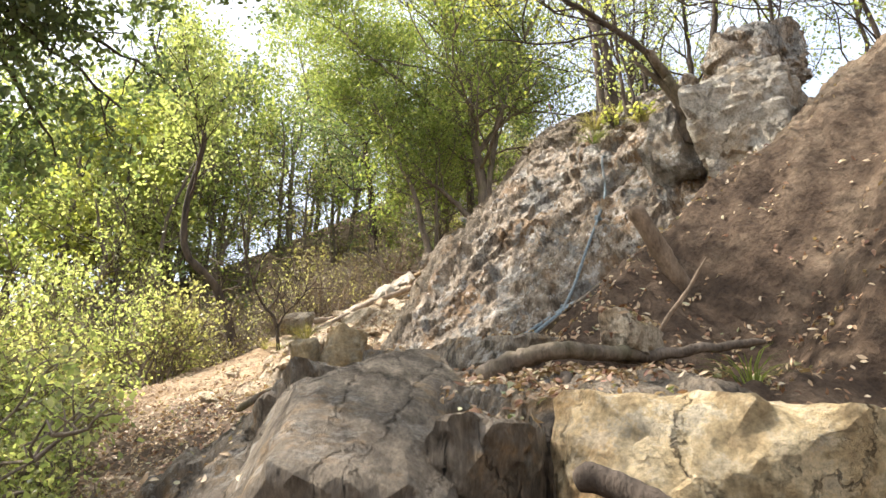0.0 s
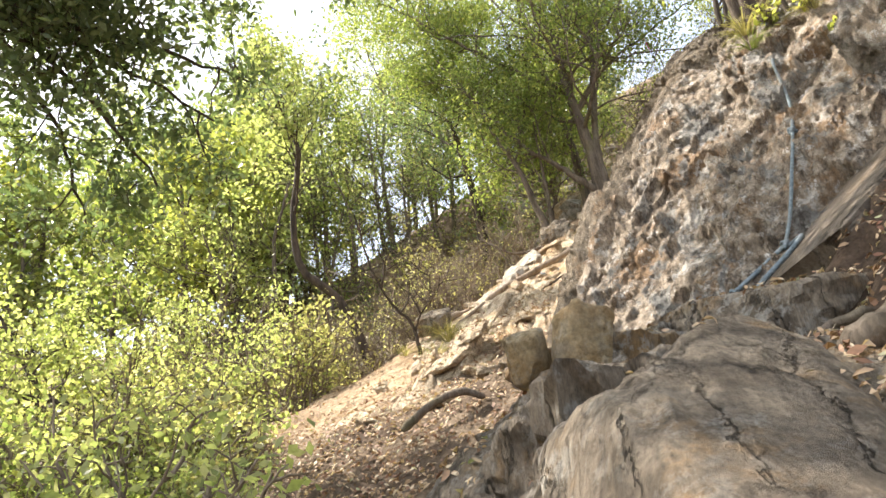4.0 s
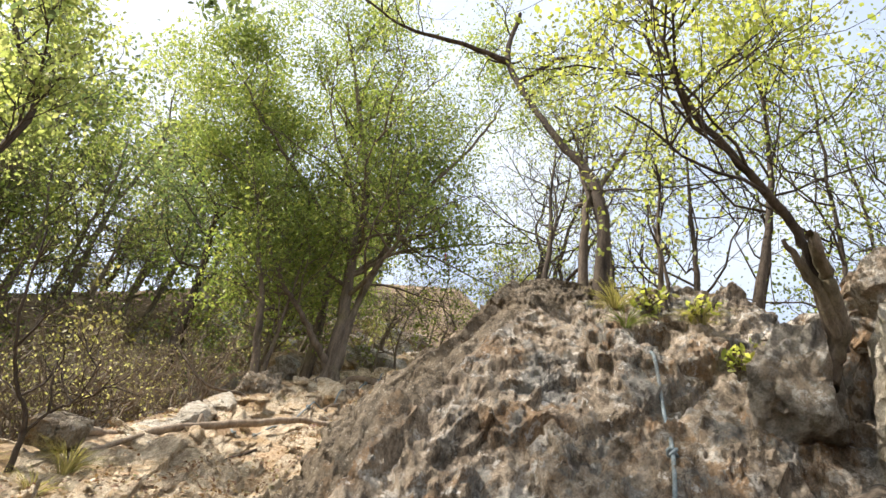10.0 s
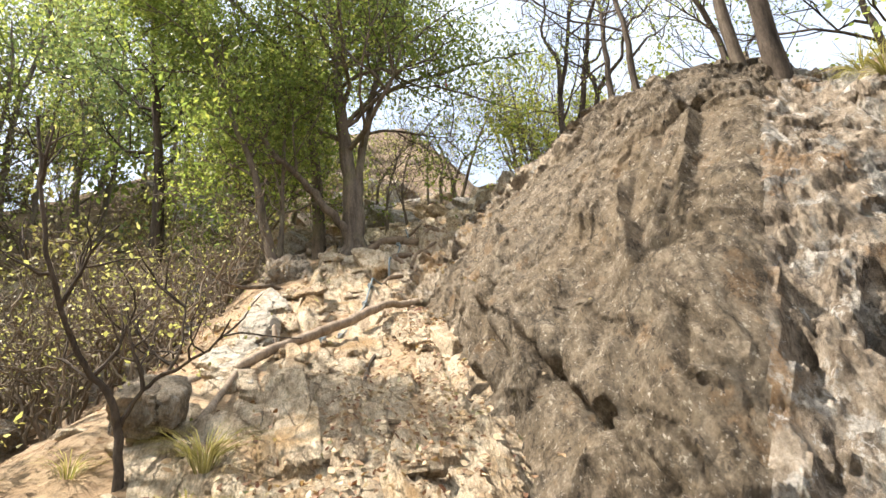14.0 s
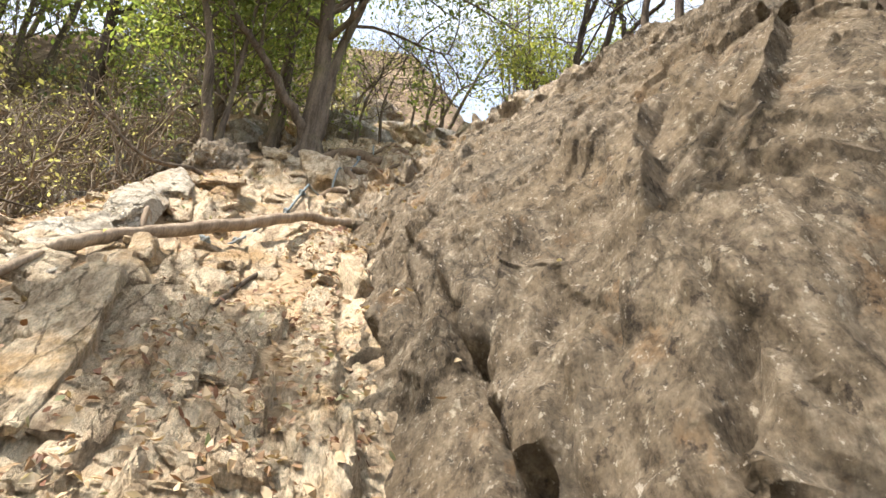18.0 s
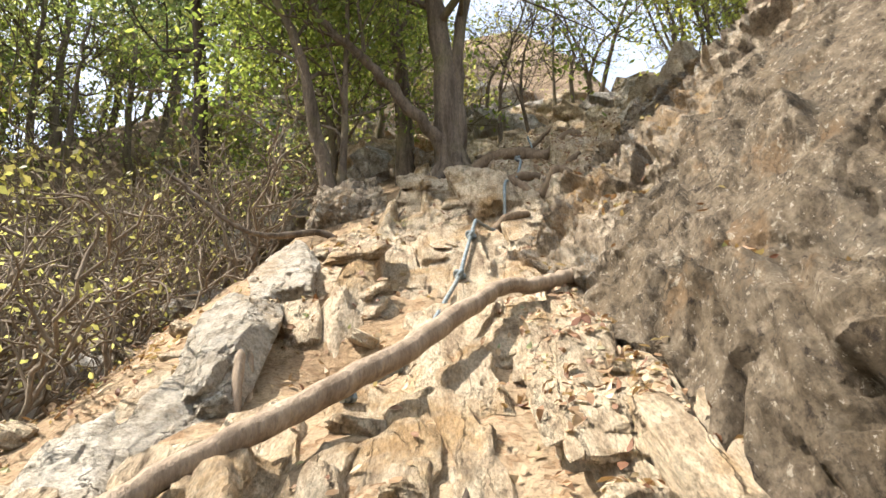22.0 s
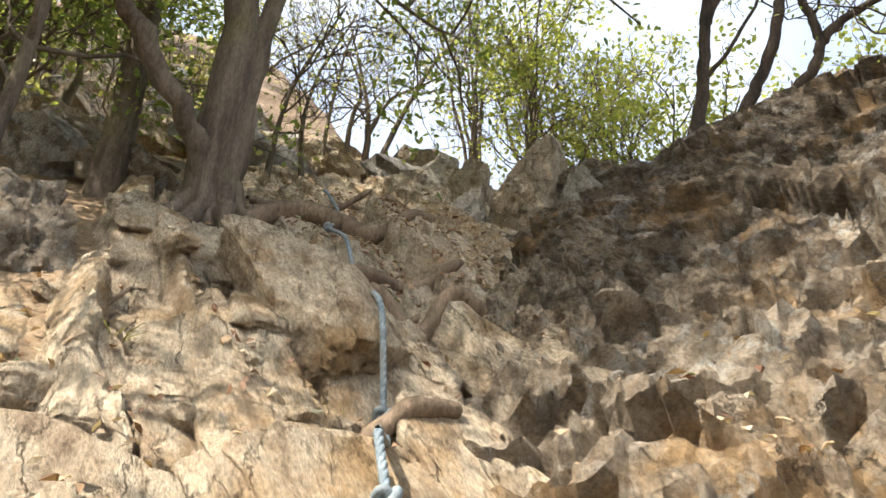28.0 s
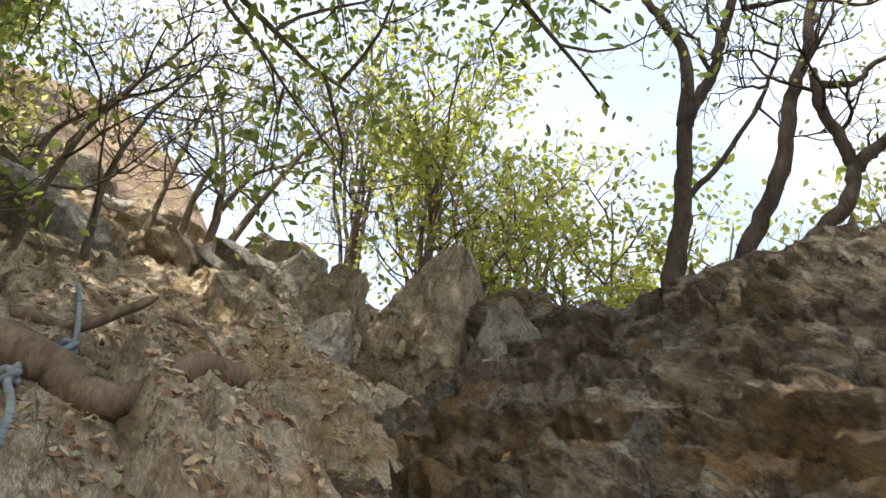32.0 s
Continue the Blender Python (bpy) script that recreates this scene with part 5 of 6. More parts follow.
# ---- trees ----
class Wood:
    """Gathers the tubes of a plant and the spots where its leaves sit."""

    def __init__(self, seed):
        self.rng = np.random.default_rng(seed)
        self.v, self.f, self.count = [], [], 0
        self.tips = []

    def add(self, pts, radii, sides=7):
        v, f = tube(pts, radii, sides)
        self.v.append(v)
        self.f.append(f + self.count)
        self.count += len(v)

    def limb(self, pts, r0, r1, sides=9, wob=0.02, flare=0.0):
        p = spline(pts, 6)
        p[1:-1] += self.rng.normal(0, wob, p[1:-1].shape)
        s = np.linspace(0, 1, len(p))
        r = r0 + (r1 - r0) * s + flare * r0 * np.exp(-s * 9) + self.rng.normal(0, 0.03 * r0, len(p))
        self.add(p, np.maximum(r, 0.004), sides)
        return p, r

    def grow(self, p, d, length, r, depth, up=0.12, spread=0.75, crook=0.22, kids=4):
        rng = self.rng
        n = 5 if depth else 4
        pts, q, d = [np.array(p, float)], np.array(p, float), np.array(d, float)
        d /= math.sqrt(d @ d)
        bend = rng.normal(0, crook, (n, 3))
        bend[:, 2] += up
        for k in range(n):
            d = d + bend[k]
            d /= math.sqrt(d @ d)
            q = q + d * (length / n)
            pts.append(q)
        self.add(pts, np.linspace(r, r * 0.35, len(pts)), 5 if r > 0.012 else 4)
        if depth == 0:
            self.tips += [(pts[k], d) for k in range(1, len(pts))]
            return
        for k in range(kids):
            a = rng.uniform(0.25, 1.0) * n
            i = min(int(a), n - 1)
            base = pts[i] + (pts[i + 1] - pts[i]) * (a - i)
            side = rng.normal(0, 1, 3)
            side -= d * (side @ d)
            side /= math.sqrt(side @ side) + 1e-9
            self.grow(base, d * (1 - spread * 0.5) + side * spread, length * rng.uniform(0.5, 0.75), r * 0.5, depth - 1, up, spread, crook, kids)

    def bark(self, name, mat):
        return raw_mesh(name, np.vstack(self.v), np.vstack(self.f), mat)

    def leaves(self, name, mat, per, size, cloud, long=1.7, droop=0.3, keep=1.0, fine=False):
        rng = self.rng
        tips = [tp for tp in self.tips if rng.uniform() < keep]
        if not tips:
            return None
        c = np.repeat(np.array([t_[0] for t_ in tips]), per, axis=0)
        n = len(c)
        c = c + rng.normal(0, cloud, (n, 3)) * (1, 1, 0.75)
        ax = rng.normal(0, 1, (n, 3)) + (0, 0, -droop)
        ax /= np.linalg.norm(ax, axis=1, keepdims=True)
        nr = rng.normal(0, 0.8, (n, 3)) + (0, 0, 1.0)
        nr -= ax * (nr * ax).sum(1, keepdims=True)
        nr /= np.linalg.norm(nr, axis=1, keepdims=True) + 1e-9
        sd = np.cross(ax, nr)
        s = size * rng.uniform(0.6, 1.3, (n, 1))
        a, w = ax * s * long * 0.5, sd * s * 0.5
        if fine:
            lift = nr * s * 0.12
            v = np.stack([c - a, c - a * 0.35 + w + lift, c + a * 0.35 + w * 0.8 + lift, c + a, c + a * 0.35 - w * 0.8 + lift, c - a * 0.35 - w + lift], 1).reshape(-1, 3)
            return raw_mesh(name, v, np.arange(6 * n).reshape(n, 6), mat)
        v = np.stack([c - a, c + w + nr * s * 0.12, c + a, c - w + nr * s * 0.12], 1).reshape(-1, 3)
        return raw_mesh(name, v, np.arange(4 * n).reshape(n, 4), mat)


def plant(name, label, category, wood, bark, leaf=None, per=6, size=0.07, cloud=0.12, group="", crown="crown", keep=1.0, long=1.7, fine=False):
    base = np.vstack(wood.v)[np.argmin(np.vstack(wood.v)[:, 2])]
    root = tagged(new(name), label, category, group)
    root.location = base
    me = wood.bark("trunk", bark)
    me.transform(Matrix.Translation(-Vector(base)))
    part("trunk" if crown == "crown" else "stem", me, root)
    if leaf:
        me = wood.leaves("crown", leaf, per, size, cloud, long, keep=keep, fine=fine)
        if me:
            me.transform(Matrix.Translation(-Vector(base)))
            part(crown, me, root)
    return root


def branches_along(w, p, r, start, count, length, depth, spread=1.0, up=0.12, kids=4, crook=0.22, side=None):
    n = len(p)
    for k in range(count):
        i = int(np.clip((start + (1 - start) * (k + w.rng.uniform(0, 1)) / count) * (n - 1), 1, n - 2))
        t_ = p[i + 1] - p[i]
        t_ /= np.linalg.norm(t_)
        d = w.rng.normal(0, 1, 3)
        if side is not None:
            d = d + np.array(side)
        d -= t_ * (d @ t_)
        d /= np.linalg.norm(d)
        w.grow(p[i], t_ * (1.2 - spread * 0.6) + d * spread, length * w.rng.uniform(0.7, 1.2) * (1.15 - 0.5 * i / n), max(0.012, r[i] * 0.45), depth, up, 0.8, crook, kids)


# the great forked tree above the gully
w = Wood(201)
p, r = w.limb([(4.80, 11.82, 7.25), (4.76, 11.83, 8.0), (4.72, 11.85, 9.2), (4.55, 11.93, 10.8), (4.48, 11.94, 12.4), (3.6, 12.2, 15.2), (2.8, 12.4, 17.5)], 0.155, 0.03, 12, 0.008, 0.7)
branches_along(w, p, r, 0.37, 26, 2.9, 2)
p, r = w.limb([(4.79, 11.81, 7.5), (4.86, 11.78, 8.2), (4.90, 11.77, 9.2), (5.2, 11.6, 11.3), (5.53, 11.46, 12.4), (6.5, 10.9, 14.8), (6.9, 10.6, 16.3)], 0.095, 0.02, 9)
branches_along(w, p, r, 0.36, 18, 2.5, 2)
p, r = w.limb([(4.77, 11.82, 7.5), (4.62, 11.79, 7.95), (4.21, 11.89, 8.42), (3.83, 12.04, 8.86), (3.28, 12.2, 9.5), (2.5, 12.35, 10.8), (1.8, 12.5, 12.2)], 0.085, 0.02, 9)
branches_along(w, p, r, 0.5, 10, 1.7, 2)
p, r = w.limb([(4.52, 11.92, 10.55), (3.0, 12.42, 12.06), (1.76, 12.66, 13.33), (0.8, 12.7, 14.2)], 0.055, 0.015)
branches_along(w, p, r, 0.3, 15, 1.9, 2)
p, r = w.limb([(4.7, 11.85, 10.0), (5.3, 11.3, 10.7), (5.9, 10.9, 10.95), (6.6, 10.4, 11.2), (7.4, 9.7, 11.35)], 0.04, 0.012)
branches_along(w, p, r, 0.3, 4, 0.7, 1)
for a in range(9):
    an = a * 0.7 + 0.2
    x2, y2 = 4.80 + (0.6 + 0.2 * (a % 3)) * math.cos(an), 11.82 + (0.6 + 0.2 * (a % 3)) * math.sin(an)
    x, y = 4.80 + 0.09 * math.cos(an), 11.82 + 0.09 * math.sin(an)
    w.limb([(x, y, gz(4.8, 11.82) + 0.30), (x + 0.12 * math.cos(an), y + 0.12 * math.sin(an), gz(x, y) + 0.10), ((x + x2) / 2, (y + y2) / 2, gz((x + x2) / 2, (y + y2) / 2) + 0.02), (x2, y2, gz(x2, y2) - 0.04)], 0.075, 0.02, 7, 0.008)
plant("broadleaf_tree", "tall forked evergreen tree with grey-brown bark above the gully", "tree", w, M_BARK, L_GREEN, per=16, size=0.034, cloud=0.22, long=2.6, fine=True)


def simple_tree(name, label, trunks, seed, bark, leaf, count, length, depth=2, start=0.4, per=6, size=0.07, cloud=0.12, keep=1.0, group="", kids=4, up=0.12, crook=0.22, flare=0.3):
    w = Wood(seed)
    for pts, r0, r1 in trunks:
        p, r = w.limb(pts, r0, r1, 9, 0.004 + r0 * 0.03, flare)
        branches_along(w, p, r, start, count, length, depth, kids=kids, up=up, crook=crook)
    return plant(name, label, "tree", w, bark, leaf, per, size, cloud, group, keep=keep, fine=size < 0.05)


simple_tree("broadleaf_tree", "straight grey trunk behind the great tree", [([(4.87, 13.13, 7.9), (4.81, 13.15, 9.5), (4.67, 13.2, 11.0), (4.4, 13.4, 14.0), (4.2, 13.6, 16.5)], 0.12, 0.02)], 211, M_BARK, L_GREEN, 10, 2.2, start=0.4, per=12, size=0.045, cloud=0.2)
simple_tree("broadleaf_tree", "mossy slender trunk on the ravine bank", [([(3.61, 12.05, 6.75), (3.37, 12.08, 7.8), (3.16, 12.13, 8.8), (2.84, 12.2, 9.6), (2.4, 12.3, 11.0)], 0.085, 0.02), ([(3.64, 12.1, 6.75), (3.7, 12.2, 8.2), (3.75, 12.3, 10.5)], 0.06, 0.015)], 212, M_BARK, L_GREEN, 10, 1.6, start=0.4, per=8, size=0.036, keep=0.8)
simple_tree("broadleaf_tree", "grey trunk on the far bank", [([(2.74, 15.5, 8.2), (2.61, 15.5, 10.4), (2.3, 15.5, 12.5), (2.0, 15.6, 15.0)], 0.13, 0.02)], 213, M_BARK_D, L_DARK, 12, 2.4, start=0.3, per=8, size=0.06, cloud=0.2)
# trees on top of the slab
simple_tree("oak_tree", "crooked dark oak rooted on the slab's crest", [([(4.23, 4.79, 5.9), (4.24, 4.78, 7.03), (4.11, 4.95, 7.79), (3.86, 5.23, 8.39), (3.38, 5.69, 9.76), (3.42, 5.65, 10.94)], 0.072, 0.028), ([(3.38, 5.68, 9.8), (2.84, 6.08, 10.07), (2.12, 6.48, 10.16), (1.46, 6.72, 10.5)], 0.04, 0.012), ([(3.5, 5.6, 9.4), (3.9, 5.2, 9.9), (4.3, 5.0, 10.1), (4.6, 4.9, 10.6)], 0.035, 0.012)], 221, M_BARK_D, L_LIGHT, 5, 0.9, start=0.55, per=5, size=0.022, keep=0.5)
simple_tree("oak_tree", "forked grey sapling beside the oak", [([(4.26, 5.05, 6.0), (4.26, 5.04, 7.28), (4.37, 4.93, 7.7), (4.56, 4.72, 8.3), (4.67, 4.59, 8.9)], 0.05, 0.015), ([(4.3, 5.0, 7.4), (4.2, 5.1, 8.0), (4.25, 5.05, 8.8)], 0.03, 0.01)], 222, M_BARK, L_LIGHT, 7, 0.9, start=0.3, per=5, size=0.022, keep=0.5)
simple_tree("oak_tree", "slender leaning tree growing from the broken trunk", [([(3.56, 2.44, 4.19), (3.31, 2.39, 4.55), (3.15, 2.37, 4.82), (2.83, 2.45, 5.13), (2.58, 2.54, 5.4), (2.4, 2.54, 5.65), (2.25, 2.64, 6.65)], 0.036, 0.012)], 223, M_BARK_D, L_YELLOW, 13, 1.3, start=0.4, per=9, size=0.022, keep=0.7)
simple_tree("oak_tree", "dark slender tree behind the crag", [([(4.55, 3.45, 5.3), (4.82, 3.3, 6.6), (4.88, 3.2, 7.75), (4.7, 3.1, 9.0)], 0.042, 0.012)], 224, M_BARK_D, L_YELLOW, 13, 1.5, start=0.35, per=9, size=0.024, keep=0.7)
simple_tree("oak_tree", "thin bare sapling on the slab's brow", [([(3.79, 3.72, 4.95), (3.76, 3.74, 5.75), (3.80, 3.7, 6.7)], 0.028, 0.008), ([(3.82, 3.75, 4.95), (3.92, 3.8, 5.6), (3.86, 3.9, 6.4)], 0.022, 0.008)], 225, M_BARK_D, L_LIGHT, 5, 0.5, start=0.3, depth=1, per=2, size=0.03)
w = Wood(226)
w.limb([(3.52, 2.55, 4.02), (3.48, 2.4, 4.23), (3.31, 2.32, 4.51), (3.16, 2.3, 4.7)], 0.056, 0.034, 12, 0.012, 0.5)
w.limb([(3.48, 2.4, 4.23), (3.26, 2.38, 4.53), (3.1, 2.42, 4.7)], 0.05, 0.012, 7, 0.01)
plant("dead_trunk", "broken dead trunk with torn bark beside the crag", "tree trunk", w, M_BARK)
for i, (x, y) in enumerate(((4.9, 6.4), (5.5, 7.1), (5.2, 5.6), (5.0, 4.3))):
    z = gz(x, y)
    z = max(z, float(outcrop_height(np.array([x]), np.array([y]))[0])) - 0.25
    lean = w.rng.normal(0, 0.4, 2)
    simple_tree("oak_tree", "bare crooked tree on the crest against the sky", [([(x, y, z), (x + 0.1, y, z + 1.2), (x + lean[0] * 0.6, y + 0.1, z + 2.3), (x + lean[0], y + lean[1], z + 3.8)], 0.042, 0.012)], 230 + i, M_BARK_D, L_GREEN, 9, 1.4, start=0.25, per=4, size=0.02, keep=0.4, group="trees on the crest", crook=0.3)
# the three crooked trees on the ridge
simple_tree("oak_tree", "crooked bare oak forking above the ridge", [([(7.2, 9.51, 8.25), (7.33, 9.45, 8.92), (7.35, 9.37, 9.31), (7.35, 9.33, 9.68), (7.35, 9.26, 10.16), (7.35, 9.1, 10.44), (7.35, 8.98, 10.83), (7.35, 8.79, 11.44), (7.33, 8.59, 11.9), (7.3, 8.45, 12.6)], 0.064, 0.02), ([(7.36, 9.28, 10.1), (7.38, 9.22, 10.64), (7.38, 9.3, 11.01), (7.38, 9.44, 11.39), (7.38, 9.46, 11.68), (7.38, 9.32, 12.02), (7.36, 9.2, 12.7)], 0.042, 0.015), ([(7.33, 8.83, 11.03), (7.3, 8.5, 11.0), (7.3, 8.12, 10.83), (7.3, 7.75, 11.0)], 0.018, 0.006), ([(7.35, 9.35, 9.5), (7.32, 9.12, 9.72), (7.3, 8.89, 10.07), (7.3, 8.71, 10.47), (7.3, 8.62, 10.81)], 0.02, 0.006)], 241, M_BARK_D, L_LIGHT, 5, 0.8, start=0.5, per=2, size=0.022, keep=0.25, crook=0.36)
simple_tree("oak_tree", "sinuous dark oak leaning along the ridge", [([(7.28, 9.4, 8.35), (7.3, 9.24, 8.8), (7.3, 9.14, 8.95), (7.3, 8.97, 9.26), (7.3, 8.78, 9.7), (7.3, 8.69, 10.09), (7.3, 8.54, 10.49), (7.3, 8.42, 10.94), (7.3, 8.15, 11.39), (7.28, 8.05, 11.8), (7.2, 7.95, 12.5)], 0.062, 0.02), ([(7.3, 8.15, 11.39), (7.3, 7.9, 11.44), (7.3, 7.72, 11.52), (7.2, 7.4, 11.8)], 0.03, 0.01)], 242, M_BARK_D, L_LIGHT, 5, 0.8, start=0.5, per=2, size=0.022, keep=0.25, crook=0.36)
simple_tree("oak_tree", "twisted oak with a bent fork on the ridge", [([(7.25, 9.0, 8.45), (7.25, 8.81, 8.98), (7.25, 8.69, 9.15), (7.25, 8.55, 9.3), (7.25, 8.48, 9.51), (7.25, 8.5, 9.73), (7.25, 8.55, 10.01), (7.25, 8.54, 10.28)], 0.05, 0.028), ([(7.25, 8.48, 9.52), (7.25, 8.33, 9.65), (7.25, 8.07, 9.77), (7.25, 7.92, 9.83), (7.25, 7.83, 10.11), (7.25, 7.64, 10.33), (7.25, 7.38, 10.33), (7.2, 7.0, 10.5)], 0.034, 0.014), ([(7.25, 8.54, 10.17), (7.25, 8.35, 10.13), (7.25, 8.22, 10.26), (7.25, 7.95, 10.36), (7.25, 7.73, 10.41), (7.25, 7.54, 10.64)], 0.022, 0.008)], 243, M_BARK_D, L_LIGHT, 4, 0.7, start=0.55, per=2, size=0.022, keep=0.25, crook=0.36)
# bare trees at the head of the gully
for i, (pts, r0) in enumerate((([(8.85, 13.97, 10.2), (9.02, 13.79, 11.17), (9.27, 13.47, 12.26), (9.45, 13.22, 12.87), (9.76, 12.71, 13.82)], 0.06), ([(9.05, 14.21, 10.4), (9.01, 14.25, 11.5), (8.94, 14.32, 12.0), (8.6, 14.6, 13.4)], 0.07),
                               ([(9.03, 14.24, 11.3), (9.2, 14.04, 11.95), (9.46, 13.72, 12.28), (9.9, 13.3, 12.8)], 0.045), ([(8.59, 14.24, 10.1), (8.62, 14.22, 11.29), (8.66, 14.17, 11.87), (8.3, 14.5, 12.9)], 0.055),
                               ([(8.37, 14.46, 10.0), (8.41, 14.42, 11.7), (8.51, 14.32, 12.9)], 0.045), ([(7.5, 15.09, 9.6), (7.44, 15.15, 11.09), (7.71, 14.97, 11.84), (8.3, 14.5, 12.7)], 0.06), ([(6.9, 13.2, 8.9), (6.85, 13.3, 10.2), (7.2, 13.1, 11.6)], 0.04), ([(6.2, 13.0, 8.5), (6.3, 13.0, 9.8), (6.7, 12.8, 11.2)], 0.04))):
    simple_tree("oak_tree", "bare grey tree at the head of the gully", [(pts, r0 * 0.8, 0.01)], 250 + i, M_BARK, L_PALE, 8, 1.3, start=0.3, per=2, size=0.03, keep=0.3, group="trees at the gully head", crook=0.3)
for i, (x, y, z, h) in enumerate(((10.1, 13.0, 9.6, 4.6), (10.6, 12.2, 9.0, 4.5), (11.2, 11.4, 8.5, 4.2))):
    w = Wood(270 + i)
    for k in range(7):
        a = w.rng.uniform(-0.9, 0.9)
        b = w.rng.uniform(-0.9, 0.9)
        p, r = w.limb([(x, y, z), (x + 0.25 * a, y + 0.25 * b, z + h * 0.4), (x + 0.7 * a, y + 0.7 * b, z + h * 0.75), (x + 1.1 * a, y + 1.1 * b, z + h)], 0.035, 0.01, 6)
        branches_along(w, p, r, 0.35, 6, 0.9, 2, up=0.2)
    plant("multi_stem_tree", "many-stemmed bare tree with young yellow leaves", "tree", w, M_BARK, L_YELLOW, 2, 0.04, 0.1, "trees behind the ridge", keep=0.05, fine=True)
for i, (x, y, h, leafy) in enumerate(((8.6, 9.9, 2.6, 1), (9.2, 9.0, 3.2, 1), (8.4, 8.6, 2.8, 1), (8.2, 7.7, 2.8, 1), (9.6, 10.6, 3.6, 1), (8.9, 11.6, 2.8, 1), (8.0, 7.0, 2.6, 1), (10.3, 9.6, 5.0, 0), (9.0, 8.0, 3.4, 1), (9.4, 11.4, 3.0, 1))):
    z = gz(x, y)
    w = Wood(280 + i)
    for k in range(4):
        a, b = w.rng.uniform(-0.8, 0.8, 2)
        h += 0.35
        p, r = w.limb([(x, y, z), (x + 0.2 * a, y + 0.2 * b, z + h * 0.5), (x + a, y + b, z + h)], 0.03, 0.008, 6)
        branches_along(w, p, r, 0.3, 7, 0.9, 2, up=0.05)
    plant("yellow_sapling", "young tree with yellow-green leaves behind the ridge", "tree", w, M_BARK, L_YELLOW, 4, 0.04, 0.1, "saplings behind the ridge", keep=0.4, fine=True)
# crooked dark tree in the left wood
simple_tree("crooked_tree", "crooked dark trunk bending through the thicket", [([(-0.2, 9.15, 3.9), (-0.58, 9.09, 4.89), (-1.14, 9.04, 5.53), (-1.25, 9.02, 6.44), (-1.16, 9.04, 7.82), (-1.8, 8.93, 8.6), (-2.3, 9.0, 9.6)], 0.07, 0.03)], 301, M_BARK_D, L_LIGHT, 8, 1.5, start=0.5, per=6, size=0.045)
simple_tree("sapling", "dark forked sapling at the wood's edge", [([(-2.02, 5.7, 1.5), (-2.24, 5.57, 2.28), (-2.5, 5.46, 2.64), (-2.91, 5.24, 2.93), (-3.3, 5.2, 3.6)], 0.035, 0.012), ([(-2.24, 5.57, 2.28), (-2.71, 5.36, 2.66), (-3.1, 5.14, 2.89)], 0.02, 0.008)], 302, M_BARK_D, L_LIGHT, 6, 0.8, start=0.3, per=4, size=0.03)
simple_tree("sapling", "slender forked sapling beside the gully", [([(0.42, 6.62, 3.2), (0.35, 6.6, 3.61), (0.16, 6.58, 3.86), (-0.05, 6.5, 4.3), (-0.2, 6.5, 5.0)], 0.022, 0.008), ([(0.38, 6.61, 3.55), (0.45, 6.55, 3.71), (0.57, 6.48, 3.86), (0.6, 6.5, 4.2)], 0.012, 0.005)], 303, M_BARK_D, L_PALE, 5, 0.5, depth=1, start=0.3, per=2, size=0.016)
# dark foliage hanging over the start of the path
w = Wood(305)
p, r = w.limb([(-4.6, 3.2, 0.3), (-4.5, 3.3, 3.0), (-4.2, 3.5, 5.4), (-3.9, 3.9, 7.8)], 0.13, 0.05, 10, 0.02, 0.4)
branches_along(w, p, r, 0.75, 5, 1.6, 2)
# tips above 6.5 m: unseen limbs, added to shade the step, bank and slab
for tip in ((-1.3, 4.5, 5.0), (-1.9, 4.9, 4.6), (-2.2, 4.3, 5.6), (-1.0, 4.9, 5.7), (-2.6, 5.1, 4.4), (-0.3, 3.2, 7.0), (-0.9, 2.2, 7.2), (-1.5, 3.0, 7.4), (-0.2, 4.3, 7.6), (-1.9, 2.2, 6.8), (-2.2, 3.2, 7.6), (0.2, 4.8, 8.2), (0.7, 3.9, 8.0), (-0.4, 5.4, 8.3), (0.9, 4.6, 8.8), (-0.1, 5.0, 8.8), (0.4, 5.5, 9.0), (0.1, 5.9, 8.7), (0.2, 2.4, 6.9), (0.5, 2.0, 7.4), (0.1, 1.6, 6.7)):
    p, r = w.limb([(-4.25, 3.5, 5.0), (-3.3, 3.95, 5.9), tuple(0.5 * (np.array(tip) + (-3.0, 4.1, 6.2))), tip], 0.04, 0.01)
    branches_along(w, p, r, 0.35, 7, 0.8, 2, up=-0.03)
plant("overhanging_tree", "evergreen tree with dark glossy leaves hanging over the path", "tree", w, M_BARK_D, L_DARK, per=3, size=0.042, cloud=0.1, long=2.2, fine=True, keep=0.8)
